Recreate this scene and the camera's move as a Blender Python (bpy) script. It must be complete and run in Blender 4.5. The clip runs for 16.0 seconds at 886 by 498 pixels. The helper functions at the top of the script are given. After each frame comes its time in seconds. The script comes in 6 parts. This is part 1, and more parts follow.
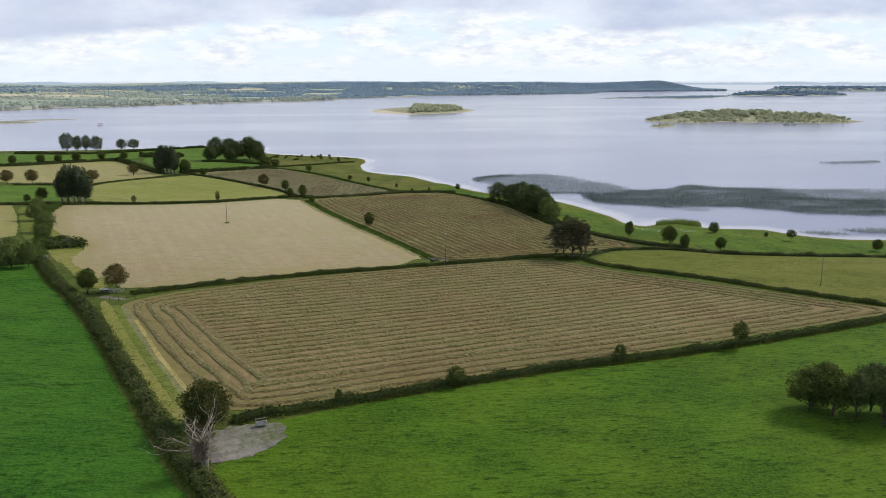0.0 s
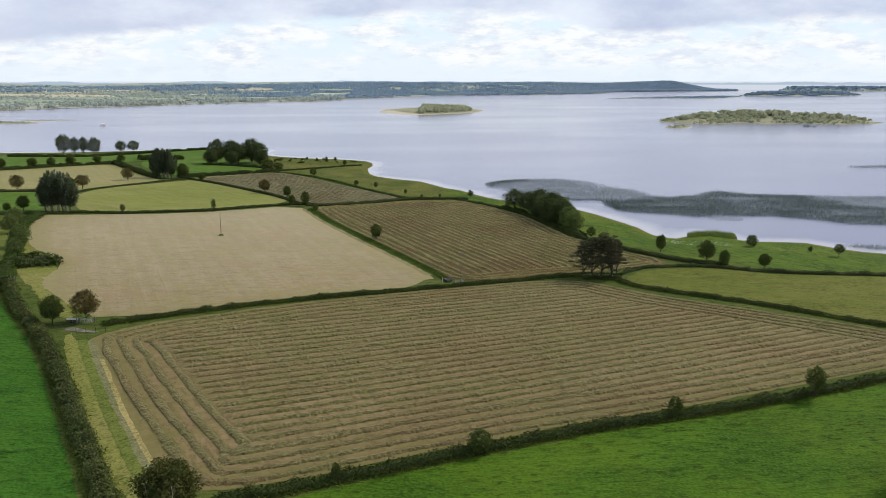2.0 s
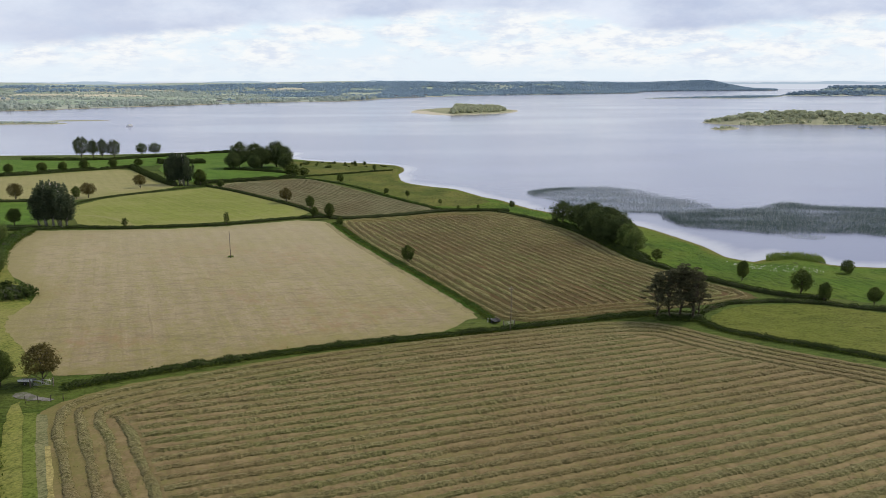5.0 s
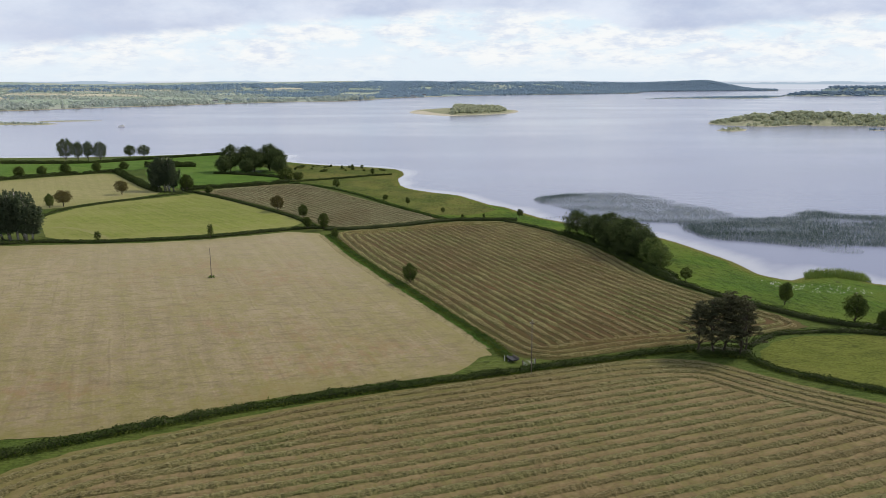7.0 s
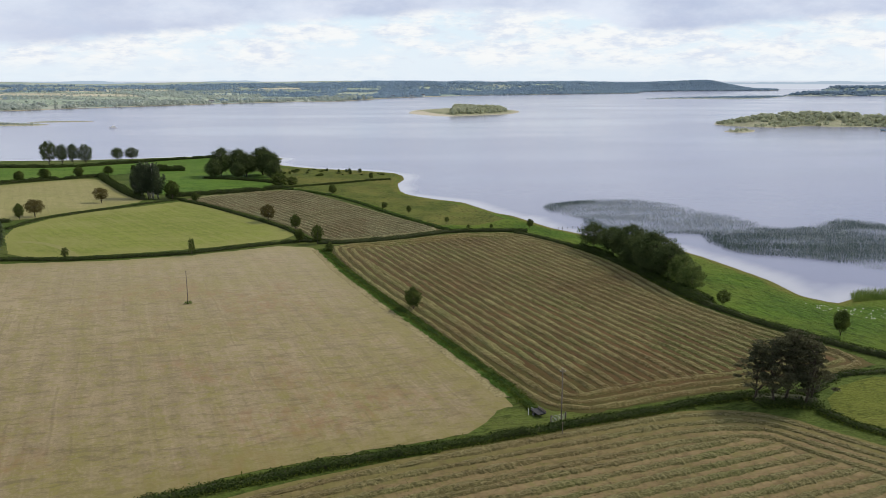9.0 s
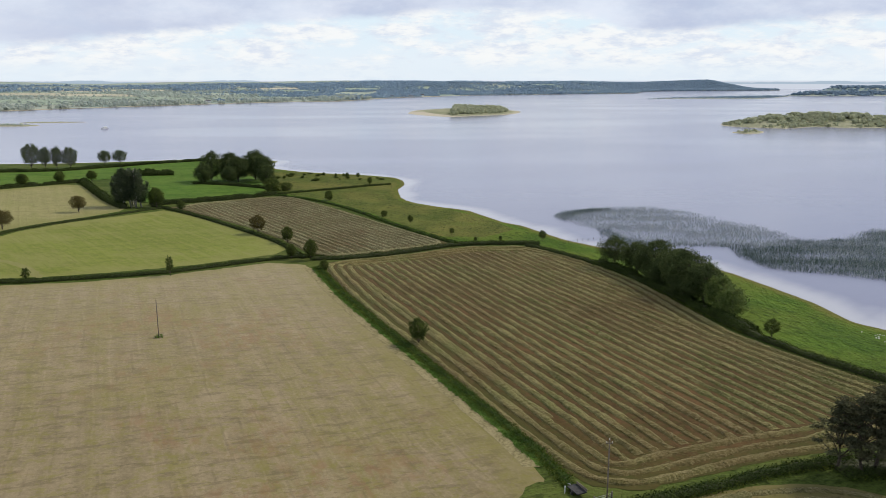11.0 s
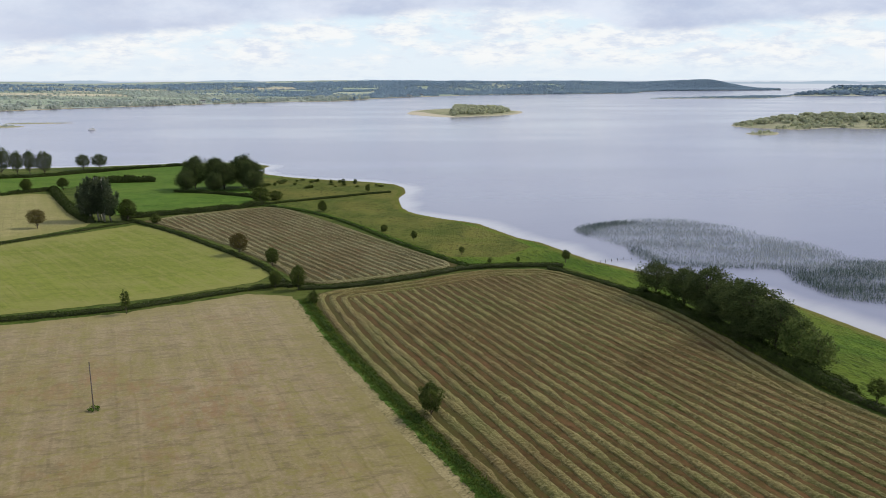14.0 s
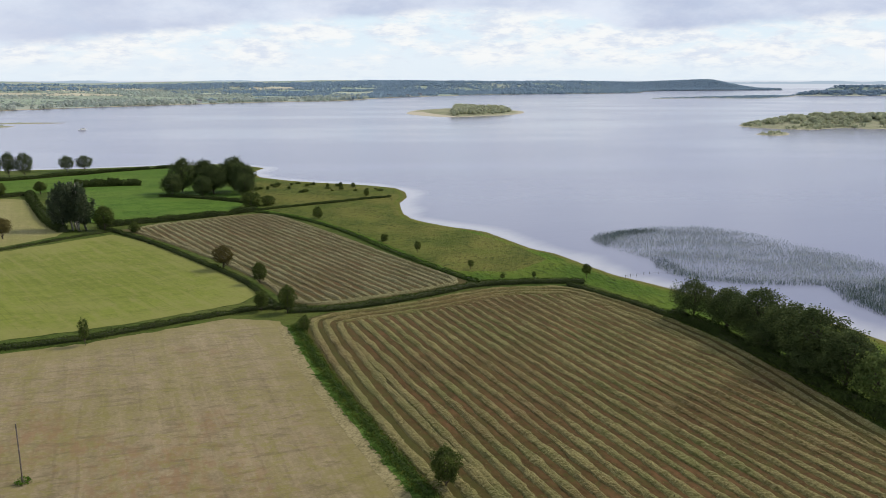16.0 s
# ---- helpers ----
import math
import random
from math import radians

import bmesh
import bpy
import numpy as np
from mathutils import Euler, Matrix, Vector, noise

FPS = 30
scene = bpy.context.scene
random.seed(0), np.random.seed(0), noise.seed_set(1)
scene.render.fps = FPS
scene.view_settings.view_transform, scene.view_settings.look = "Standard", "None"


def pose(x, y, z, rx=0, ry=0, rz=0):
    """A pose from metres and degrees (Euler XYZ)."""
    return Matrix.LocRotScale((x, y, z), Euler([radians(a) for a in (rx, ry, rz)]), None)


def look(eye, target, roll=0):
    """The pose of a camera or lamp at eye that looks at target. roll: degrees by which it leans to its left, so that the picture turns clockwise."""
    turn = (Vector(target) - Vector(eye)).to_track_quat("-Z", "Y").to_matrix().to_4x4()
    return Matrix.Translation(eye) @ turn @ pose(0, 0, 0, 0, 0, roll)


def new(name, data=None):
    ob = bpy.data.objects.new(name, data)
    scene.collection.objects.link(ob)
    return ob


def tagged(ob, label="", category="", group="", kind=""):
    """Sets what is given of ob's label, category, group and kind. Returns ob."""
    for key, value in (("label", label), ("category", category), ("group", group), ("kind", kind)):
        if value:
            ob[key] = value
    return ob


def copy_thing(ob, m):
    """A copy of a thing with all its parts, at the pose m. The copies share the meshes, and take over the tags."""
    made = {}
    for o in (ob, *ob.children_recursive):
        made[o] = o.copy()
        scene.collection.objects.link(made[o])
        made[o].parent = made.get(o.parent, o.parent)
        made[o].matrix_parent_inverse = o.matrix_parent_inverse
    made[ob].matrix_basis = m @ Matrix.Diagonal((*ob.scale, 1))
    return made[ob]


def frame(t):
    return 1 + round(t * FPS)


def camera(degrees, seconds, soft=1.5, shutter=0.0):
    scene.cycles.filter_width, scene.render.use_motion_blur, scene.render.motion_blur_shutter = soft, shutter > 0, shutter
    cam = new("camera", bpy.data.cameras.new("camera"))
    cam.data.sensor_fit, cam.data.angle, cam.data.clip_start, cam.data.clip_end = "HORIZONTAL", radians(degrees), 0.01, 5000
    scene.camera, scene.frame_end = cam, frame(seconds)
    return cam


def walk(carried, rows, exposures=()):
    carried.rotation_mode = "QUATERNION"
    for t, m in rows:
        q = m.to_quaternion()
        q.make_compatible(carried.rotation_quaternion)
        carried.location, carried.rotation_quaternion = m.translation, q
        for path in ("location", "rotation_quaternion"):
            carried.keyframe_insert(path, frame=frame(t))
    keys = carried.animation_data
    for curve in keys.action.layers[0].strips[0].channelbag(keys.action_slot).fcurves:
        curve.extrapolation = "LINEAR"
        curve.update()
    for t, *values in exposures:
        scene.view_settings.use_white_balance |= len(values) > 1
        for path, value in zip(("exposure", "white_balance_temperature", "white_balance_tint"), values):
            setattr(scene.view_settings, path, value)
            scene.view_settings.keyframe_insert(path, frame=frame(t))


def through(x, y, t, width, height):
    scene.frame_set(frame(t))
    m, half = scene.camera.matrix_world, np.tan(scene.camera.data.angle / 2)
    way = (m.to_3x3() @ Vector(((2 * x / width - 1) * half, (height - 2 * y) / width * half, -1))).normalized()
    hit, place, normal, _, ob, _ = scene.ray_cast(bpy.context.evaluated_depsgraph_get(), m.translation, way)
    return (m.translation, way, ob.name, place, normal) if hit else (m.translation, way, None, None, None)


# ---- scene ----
from mathutils import geometry

cam = camera(58.8, 16.0, 0.5)
METRES, EYE, TILT, LEAN, TURN = 217.7, 64.2, -1.0, 1.6, 0.0
ROWS = [
    (0.0, 0.0, 0.0, 0.0, 0.31, -11.16, -1.57),
    (0.5, -0.0022, 0.0317, 0.0004, 0.26, -11.15, -1.58),
    (1.0, -0.0048, 0.0631, 0.0009, 0.23, -11.15, -1.58),
    (1.5, -0.0077, 0.0945, 0.0011, 0.5, -11.16, -1.59),
    (2.0, -0.0106, 0.1258, 0.0013, 0.89, -11.18, -1.6),
    (2.5, -0.0139, 0.1569, 0.0015, 1.45, -11.2, -1.59),
    (3.0, -0.0173, 0.1883, 0.0015, 2.34, -11.22, -1.58),
    (3.5, -0.0206, 0.2196, 0.0018, 3.16, -11.25, -1.57),
    (4.0, -0.0239, 0.2506, 0.0021, 3.18, -11.26, -1.57),
    (6.5, -0.0441, 0.4058, 0.0029, 3.03, -11.27, -1.62),
    (7.0, -0.0486, 0.4367, 0.0032, 3.01, -11.27, -1.63),
    (7.5, -0.0531, 0.4678, 0.0036, 2.98, -11.28, -1.63),
    (8.0, -0.0575, 0.4986, 0.0039, 2.94, -11.28, -1.62),
    (8.5, -0.0619, 0.5298, 0.004, 2.91, -11.28, -1.63),
    (9.0, -0.0661, 0.5608, 0.0043, 2.89, -11.28, -1.63),
    (9.5, -0.0705, 0.5919, 0.0046, 2.85, -11.29, -1.63),
    (12.0, -0.0921, 0.7444, 0.0058, 2.75, -11.29, -1.62),
    (12.5, -0.0962, 0.7752, 0.0058, 2.72, -11.29, -1.61),
    (13.0, -0.1005, 0.806, 0.0054, 2.71, -11.3, -1.62),
    (13.5, -0.1051, 0.8367, 0.0049, 2.68, -11.3, -1.62),
    (14.0, -0.1096, 0.8675, 0.0042, 2.65, -11.3, -1.62),
    (14.5, -0.1141, 0.8986, 0.0029, 2.62, -11.3, -1.62),
    (15.0, -0.1185, 0.9296, 0.0016, 2.6, -11.3, -1.63),
    (15.5, -0.123, 0.9604, 0.0004, 2.57, -11.3, -1.63),
    (16.0, -0.1274, 0.9915, -0.0013, 2.55, -11.29, -1.63),
]
walk(cam, [(t, pose(0, 0, EYE, TILT, LEAN, TURN) @ pose(METRES * x, METRES * y, METRES * z, 90 + pitch, roll, yaw)) for t, x, y, z, yaw, pitch, roll in ROWS],
     [(0.0, 0.08), (2.0, 0.07), (4.0, 0.03), (7.0, 0.0), (16.0, -0.01)])


# ---- light ----
SUN_AZIMUTH, SUN_HEIGHT = 52.0, 38.0
world = bpy.data.worlds.new("world")
scene.world = world
world.use_nodes = True
wn, wl = world.node_tree.nodes, world.node_tree.links
wn.clear()


def wnode(kind, **values):
    n = wn.new(kind)
    for key, value in values.items():
        n.inputs[key].default_value = value
    return n


sky = wn.new("ShaderNodeTexSky")
sky.sky_type, sky.sun_disc = "NISHITA", False
sky.sun_elevation, sky.sun_rotation = radians(SUN_HEIGHT), radians(SUN_AZIMUTH)
sky.dust_density, sky.altitude = 2.0, 60
sky_level = wn.new("ShaderNodeVectorMath")
sky_level.operation = "SCALE"
sky_level.inputs["Scale"].default_value = 0.105
wl.new(sky.outputs["Color"], sky_level.inputs[0])
coord = wn.new("ShaderNodeTexCoord")
split = wn.new("ShaderNodeSeparateXYZ")
wl.new(coord.outputs["Generated"], split.inputs[0])


def wmath(op, a, b=0.0, clamp=False):
    n = wn.new("ShaderNodeMath")
    n.operation, n.use_clamp = op, clamp
    for k, v in enumerate((a, b)):
        if isinstance(v, (int, float)):
            n.inputs[k].default_value = v
        else:
            wl.new(v, n.inputs[k])
    return n.outputs[0]


def wnoise(sx, sz, scale, detail, rough=0.55, shift=0.0):
    m = wn.new("ShaderNodeMapping")
    m.inputs["Scale"].default_value = (sx, sx, sz)
    m.inputs["Location"].default_value = (shift, shift * 0.7, shift * 0.3)
    wl.new(coord.outputs["Generated"], m.inputs["Vector"])
    n = wnode("ShaderNodeTexNoise", Scale=scale, Detail=detail, Roughness=rough)
    wl.new(m.outputs[0], n.inputs["Vector"])
    return n.outputs["Fac"]


def wsmooth(v, lo, hi):
    n = wn.new("ShaderNodeMapRange")
    n.interpolation_type = "SMOOTHSTEP"
    n.inputs["From Min"].default_value, n.inputs["From Max"].default_value = lo, hi
    wl.new(v, n.inputs["Value"])
    return n.outputs["Result"]


def wmix(fac, a, b):
    n = wn.new("ShaderNodeMix")
    n.data_type = "RGBA"
    for k, v in ((0, fac), (6, a), (7, b)):
        if isinstance(v, tuple):
            n.inputs[k].default_value = (*v, 1)
        else:
            wl.new(v, n.inputs[k])
    return n.outputs[2]


up = split.outputs["Z"]
bearing = wmath("ARCTAN2", split.outputs["X"], split.outputs["Y"])
# blue gaps, then white heaps low over the horizon, then the grey deck that covers most of the sky above
puff = wnoise(1.0, 3.2, 15.0, 10.0, 0.6, 3.1)
puff_mask = wsmooth(puff, 0.36, 0.56)
puff_shade = wsmooth(wnoise(1.0, 3.4, 30.0, 9.0, 0.64, 7.7), 0.36, 0.58)
puff_colour = wmix(puff_shade, (0.72, 0.78, 0.89), (0.95, 0.96, 0.96))
low_sky = wmix(wsmooth(up, 0.0, 0.07), (0.82, 0.89, 0.96), (0.75, 0.88, 0.97))
low_sky = wmix(wsmooth(up, 0.08, 0.35), low_sky, sky_level.outputs[0])
clouds = wmix(wmath("MULTIPLY", puff_mask, 0.92), low_sky, puff_colour)
haze = wsmooth(up, 0.028, 0.006)
clouds = wmix(wmath("MULTIPLY", haze, 0.75), clouds, (0.78, 0.87, 0.95))
# the deck's ragged lower edge: low in the west, lifted ahead, low again in the east
lifted = wmath("SUBTRACT", wmath("MULTIPLY", wsmooth(bearing, -0.60, -0.03), 0.048), wmath("MULTIPLY", wsmooth(bearing, 0.085, 0.20), 0.023))
deck_edge = wmath("SUBTRACT", up, lifted)
deck_edge = wmath("ADD", deck_edge, wmath("MULTIPLY", wmath("SUBTRACT", wnoise(1.0, 2.5, 5.0, 8.0, 0.6, 1.3), 0.5), 0.045))
deck_mask = wsmooth(deck_edge, 0.030, 0.043)
deck_tone = wsmooth(wnoise(1.0, 2.2, 4.0, 8.0, 0.6, 5.2), 0.36, 0.68)
deck_colour = wmix(deck_tone, (0.475, 0.545, 0.73), (0.77, 0.83, 0.945))
deck_colour = wmix(wsmooth(up, 0.18, 0.66), deck_colour, wmix(deck_tone, (0.235, 0.275, 0.37), (0.41, 0.455, 0.54)))
deck_colour = wmix(wmath("MULTIPLY", wsmooth(bearing, -0.22, -0.75), 0.5), deck_colour, (0.86, 0.90, 0.98))
clouds = wmix(wmath("MULTIPLY", deck_mask, 0.9), clouds, deck_colour)
clouds = wmix(wsmooth(up, -0.001, -0.004), clouds, (0.62, 0.67, 0.76))
# the last hazy coasts, beyond the open water
coast_top = wmath("MULTIPLY", wmath("SUBTRACT", wnoise(1.0, 0.0, 9.0, 5.0, 0.6, 2.2), 0.50), 0.016)
coast = wmath("MULTIPLY", wsmooth(wmath("SUBTRACT", coast_top, up), 0.0026, 0.0034), wsmooth(up, -0.0062, -0.0054))
clouds = wmix(wmath("MULTIPLY", coast, 0.8), clouds, (0.36, 0.47, 0.58))
back = wnode("ShaderNodeBackground", Strength=1.0)
wout = wn.new("ShaderNodeOutputWorld")
wl.new(clouds, back.inputs["Color"])
wl.new(back.outputs[0], wout.inputs["Surface"])

sun = new("sun", bpy.data.lights.new("sun", "SUN"))
sun.data.energy, sun.data.angle, sun.data.color = 3.5, radians(14.0), (1.0, 0.90, 0.74)
az, el = radians(SUN_AZIMUTH), radians(SUN_HEIGHT)
sun.matrix_world = look((0, 0, 0), (-math.sin(az) * math.cos(el), -math.cos(az) * math.cos(el), -math.sin(el)))

# ---- materials ----


class Shader:
    """A node material under construction; coordinates are metres of the place."""

    def __init__(self, name, rough=0.9, spec=0.06):
        self.mat = bpy.data.materials.new(name)
        self.mat.use_nodes = True
        self.n, self.l = self.mat.node_tree.nodes, self.mat.node_tree.links
        self.bsdf = self.n["Principled BSDF"]
        self.bsdf.inputs["Roughness"].default_value = rough
        self.bsdf.inputs["Specular IOR Level"].default_value = spec
        self.pos = self.n.new("ShaderNodeNewGeometry").outputs["Position"]

    def put(self, socket, v):
        if isinstance(v, tuple):
            socket.default_value = (*v, 1) if len(v) == 3 and len(socket.default_value) == 4 else v
        elif isinstance(v, (int, float)):
            socket.default_value = v
        else:
            self.l.new(v, socket)

    def noise(self, size, detail=4.0, rough=0.55, stretch=None, seed=0.0):
        n = self.n.new("ShaderNodeTexNoise")
        n.inputs["Scale"].default_value, n.inputs["Detail"].default_value, n.inputs["Roughness"].default_value = 1.0, detail, rough
        m = self.n.new("ShaderNodeMapping")
        m.vector_type = "TEXTURE"
        ang, along = stretch if stretch else (0.0, 1.0)
        m.inputs["Rotation"].default_value = (0, 0, ang)
        m.inputs["Scale"].default_value = (size * along, size, size)
        m.inputs["Location"].default_value = (seed * 17.3, seed * 9.1, seed * 5.7)
        self.l.new(self.pos, m.inputs["Vector"])
        self.l.new(m.outputs[0], n.inputs["Vector"])
        return n.outputs["Fac"]

    def across(self, ang):
        """Metres across lines that run at this angle."""
        d = self.n.new("ShaderNodeVectorMath")
        d.operation = "DOT_PRODUCT"
        self.l.new(self.pos, d.inputs[0])
        d.inputs[1].default_value = (-math.sin(ang), math.cos(ang), 0)
        return d.outputs["Value"]

    def math(self, op, a, b=0.0):
        n = self.n.new("ShaderNodeMath")
        n.operation = op
        self.put(n.inputs[0], a), self.put(n.inputs[1], b)
        return n.outputs[0]

    def smooth(self, v, lo, hi):
        n = self.n.new("ShaderNodeMapRange")
        n.interpolation_type = "SMOOTHSTEP"
        n.inputs["From Min"].default_value, n.inputs["From Max"].default_value = lo, hi
        self.l.new(v, n.inputs["Value"])
        return n.outputs["Result"]

    def mix(self, fac, a, b):
        n = self.n.new("ShaderNodeMix")
        n.data_type = "RGBA"
        self.put(n.inputs[0], fac), self.put(n.inputs[6], a), self.put(n.inputs[7], b)
        return n.outputs[2]

    def attribute(self, name):
        n = self.n.new("ShaderNodeAttribute")
        n.attribute_name = name
        return n.outputs["Fac"]

    def random(self, per_island=False):
        if per_island:
            return self.n.new("ShaderNodeNewGeometry").outputs["Random Per Island"]
        return self.n.new("ShaderNodeObjectInfo").outputs["Random"]

    def bump(self, v, metres, strength=1.0):
        n = self.n.new("ShaderNodeBump")
        n.inputs["Distance"].default_value, n.inputs["Strength"].default_value = metres, strength
        self.l.new(v, n.inputs["Height"])
        self.l.new(n.outputs[0], self.bsdf.inputs["Normal"])

    def sheen(self, weight, tint):
        self.bsdf.inputs["Sheen Weight"].default_value = weight
        self.bsdf.inputs["Sheen Roughness"].default_value = 0.25
        self.bsdf.inputs["Sheen Tint"].default_value = (*tint, 1)

    def done(self, colour):
        self.put(self.bsdf.inputs["Base Color"], colour)
        return self.mat


def grass(name, dark, light, dry, dry_amount=0.5, ang=0.0, tuft=1.0, sedge=None):
    """Grazed grass: broad patches, soft mottling and scattered darker tussocks that stand up a little."""
    s = Shader(name)
    big, mid, fine = s.noise(34, 4, 0.6, seed=1), s.noise(6.5 * tuft, 5, 0.62, (ang, 2.0), 2), s.noise(0.5, 4, 0.65, seed=3)
    tussock = s.noise(1.05 * tuft, 3, 0.6, (ang, 2.3), 8)
    c = s.mix(s.smooth(mid, 0.36, 0.64), dark, light)
    c = s.mix(s.math("MULTIPLY", s.smooth(big, 0.40, 0.66), dry_amount), c, dry)
    c = s.mix(s.math("MULTIPLY", s.smooth(s.noise(15 * tuft, 4, 0.6, (ang, 1.6), 21), 0.46, 0.66), 0.55), c, tuple(v * 0.72 for v in dark))
    c = s.mix(s.math("MULTIPLY", s.smooth(fine, 0.42, 0.62), 0.5), c, tuple(v * 1.45 for v in light))
    c = s.mix(s.math("MULTIPLY", s.smooth(fine, 0.46, 0.34), 0.4), c, tuple(v * 0.5 for v in dark))
    c = s.mix(s.math("MULTIPLY", s.smooth(tussock, 0.50, 0.40), 0.25), c, tuple(v * 1.2 for v in light))
    clumped = s.math("MULTIPLY", s.smooth(tussock, 0.52, 0.66), s.smooth(s.noise(13, 4, 0.65, seed=27), 0.30, 0.62))
    c = s.mix(s.math("MULTIPLY", clumped, 0.72), c, tuple(v * 0.42 for v in dark))
    if sedge:
        edge = s.math("ADD", s.attribute("margin"), s.math("MULTIPLY", s.math("SUBTRACT", s.noise(5, 4, 0.6, seed=11), 0.5), 0.9))
        c = s.mix(s.math("MULTIPLY", s.smooth(edge, 0.5, 0.95), 0.8), c, sedge)
    s.bump(s.math("ADD", tussock, s.math("MULTIPLY", fine, 0.3)), 0.55 * tuft, 1.0)
    return s.done(c)


def stubble(name, a, b, green, ang, step, green_amount=0.4, edge_green=0.75, gloss=0.35, rust=None, speck=1.0):
    """Mown ground, with the mower's stripes along ang."""
    s = Shader(name)
    wobble = s.math("MULTIPLY", s.noise(14, 2, seed=4), 1.6)
    phase = s.math("MULTIPLY", s.math("ADD", s.across(ang), wobble), 2 * math.pi / step)
    stripe = s.math("ADD", s.math("MULTIPLY", s.math("SINE", phase), 0.5), 0.5)
    fine, streak, big = s.noise(0.6, 4, 0.65, seed=5), s.noise(0.9, 4, 0.62, (ang, 10.0), 6), s.noise(24, 4, 0.6, seed=7)
    c = s.mix(s.math("MULTIPLY", stripe, 0.6), a, b)
    c = s.mix(s.math("MULTIPLY", s.smooth(streak, 0.42, 0.68), 0.35), c, tuple(v * 0.76 for v in a))
    c = s.mix(s.math("MULTIPLY", s.smooth(s.noise(52, 4, 0.62, (ang + 0.5, 1.7), 16), 0.42, 0.62), 0.4), c, tuple(min(1, v * 1.2) for v in b))
    c = s.mix(s.math("MULTIPLY", s.smooth(s.noise(4.2, 5, 0.7, (ang + 1.5, 1.8), 17), 0.48, 0.60), 0.5), c, tuple(v * 0.72 for v in a))
    c = s.mix(s.math("MULTIPLY", s.smooth(big, 0.46, 0.66), green_amount), c, green)
    # greener wheelings along the stripes
    line = s.math("MULTIPLY", s.smooth(s.math("SINE", s.math("MULTIPLY", phase, 0.5)), 0.35, 0.95), s.smooth(s.noise(3.0, 4, 0.62, (ang, 9.0), 23), 0.40, 0.62))
    c = s.mix(s.math("MULTIPLY", line, 0.45), c, green)
    # thin pale wheel lines
    c = s.mix(s.math("MULTIPLY", s.math("MULTIPLY", s.smooth(s.math("SINE", s.math("MULTIPLY", phase, 2.0)), 0.86, 0.98), s.smooth(s.noise(3.0, 3, 0.6, (ang, 12.0), 37), 0.40, 0.58)), 0.2), c, tuple(min(1, v * 1.25) for v in b))
    dash = s.math("MULTIPLY", s.smooth(s.math("SINE", s.math("MULTIPLY", phase, 1.83)), 0.80, 0.99), s.smooth(s.noise(2.0, 3, 0.6, (ang, 7.0), 29), 0.48, 0.6))
    c = s.mix(s.math("MULTIPLY", dash, 0.42), c, tuple(v * 0.6 for v in a))
    c = s.mix(s.math("MULTIPLY", s.smooth(fine, 0.42, 0.66), 0.3), c, tuple(min(1, v * 1.3) for v in b))
    c = s.mix(s.math("MULTIPLY", s.smooth(s.noise(1.1, 5, 0.75, (ang, 1.8), 12), 0.53, 0.66), 0.3), c, tuple(v * 0.6 for v in a))
    c = s.mix(s.math("MULTIPLY", s.smooth(s.noise(2.6, 5, 0.7, (ang, 2.4), 9), 0.52, 0.64), 0.5), c, tuple(v * 0.98 for v in green))
    c = s.mix(s.math("MULTIPLY", s.smooth(s.noise(1.3, 4, 0.7, (ang + 1.57, 1.7), 41), 0.52, 0.60), 0.55 * speck), c, tuple(v * 1.1 for v in green))
    c = s.mix(s.math("MULTIPLY", s.smooth(s.noise(1.6, 5, 0.74, (ang + 1.57, 3.2), 43), 0.53, 0.60), 0.5 * speck), c, tuple(v * 0.58 for v in a))
    if rust:
        c = s.mix(s.math("MULTIPLY", s.math("MULTIPLY", s.smooth(s.noise(30, 4, 0.62, seed=33), 0.48, 0.66), s.smooth(s.noise(2.2, 5, 0.72, (ang, 2.0), 34), 0.42, 0.62)), 0.6), c, rust)
    c = s.mix(s.math("MULTIPLY", s.smooth(s.math("ADD", s.attribute("edge"), s.math("MULTIPLY", s.math("SUBTRACT", s.noise(6, 5, 0.65, seed=18), 0.5), 1.3)), 0.4, 0.95), edge_green), c, green)
    s.bump(s.math("ADD", fine, streak), 0.035, 0.7)
    s.sheen(gloss, (1.0, 0.86, 0.56))
    return s.done(c)


def leaves(name, a, b, through=0.3, gloss=0.75):
    s = Shader(name, gloss, 0.06)
    c = s.mix(s.random(True), a, b)
    c = s.mix(s.math("MULTIPLY", s.random(), 0.3), c, tuple(v * 0.8 for v in a))
    c = s.mix(s.math("MULTIPLY", s.smooth(s.noise(3.6, 3, 0.6, seed=4), 0.48, 0.66), 0.55), c, (b[0] * 1.12, b[1] * 1.15, b[2] * 1.0))
    c = s.mix(s.math("MULTIPLY", s.smooth(s.noise(5.2, 3, 0.6, seed=9), 0.5, 0.66), 0.5), c, (a[0] * 0.75, a[1] * 0.9, a[2] * 0.9))
    t = s.n.new("ShaderNodeBsdfTranslucent")
    s.l.new(c, t.inputs["Color"])
    m = s.n.new("ShaderNodeMixShader")
    m.inputs[0].default_value = through
    s.l.new(s.bsdf.outputs[0], m.inputs[1]), s.l.new(t.outputs[0], m.inputs[2])
    s.l.new(m.outputs[0], s.n["Material Output"].inputs["Surface"])
    return s.done(c)


def plain(name, a, b, size, rough=0.8, metal=0.0, relief=0.01):
    s = Shader(name, rough, 0.3)
    s.bsdf.inputs["Metallic"].default_value = metal
    v = s.noise(size, 5, 0.6)
    s.bump(v, relief)
    return s.done(s.mix(s.smooth(v, 0.35, 0.7), a, b))


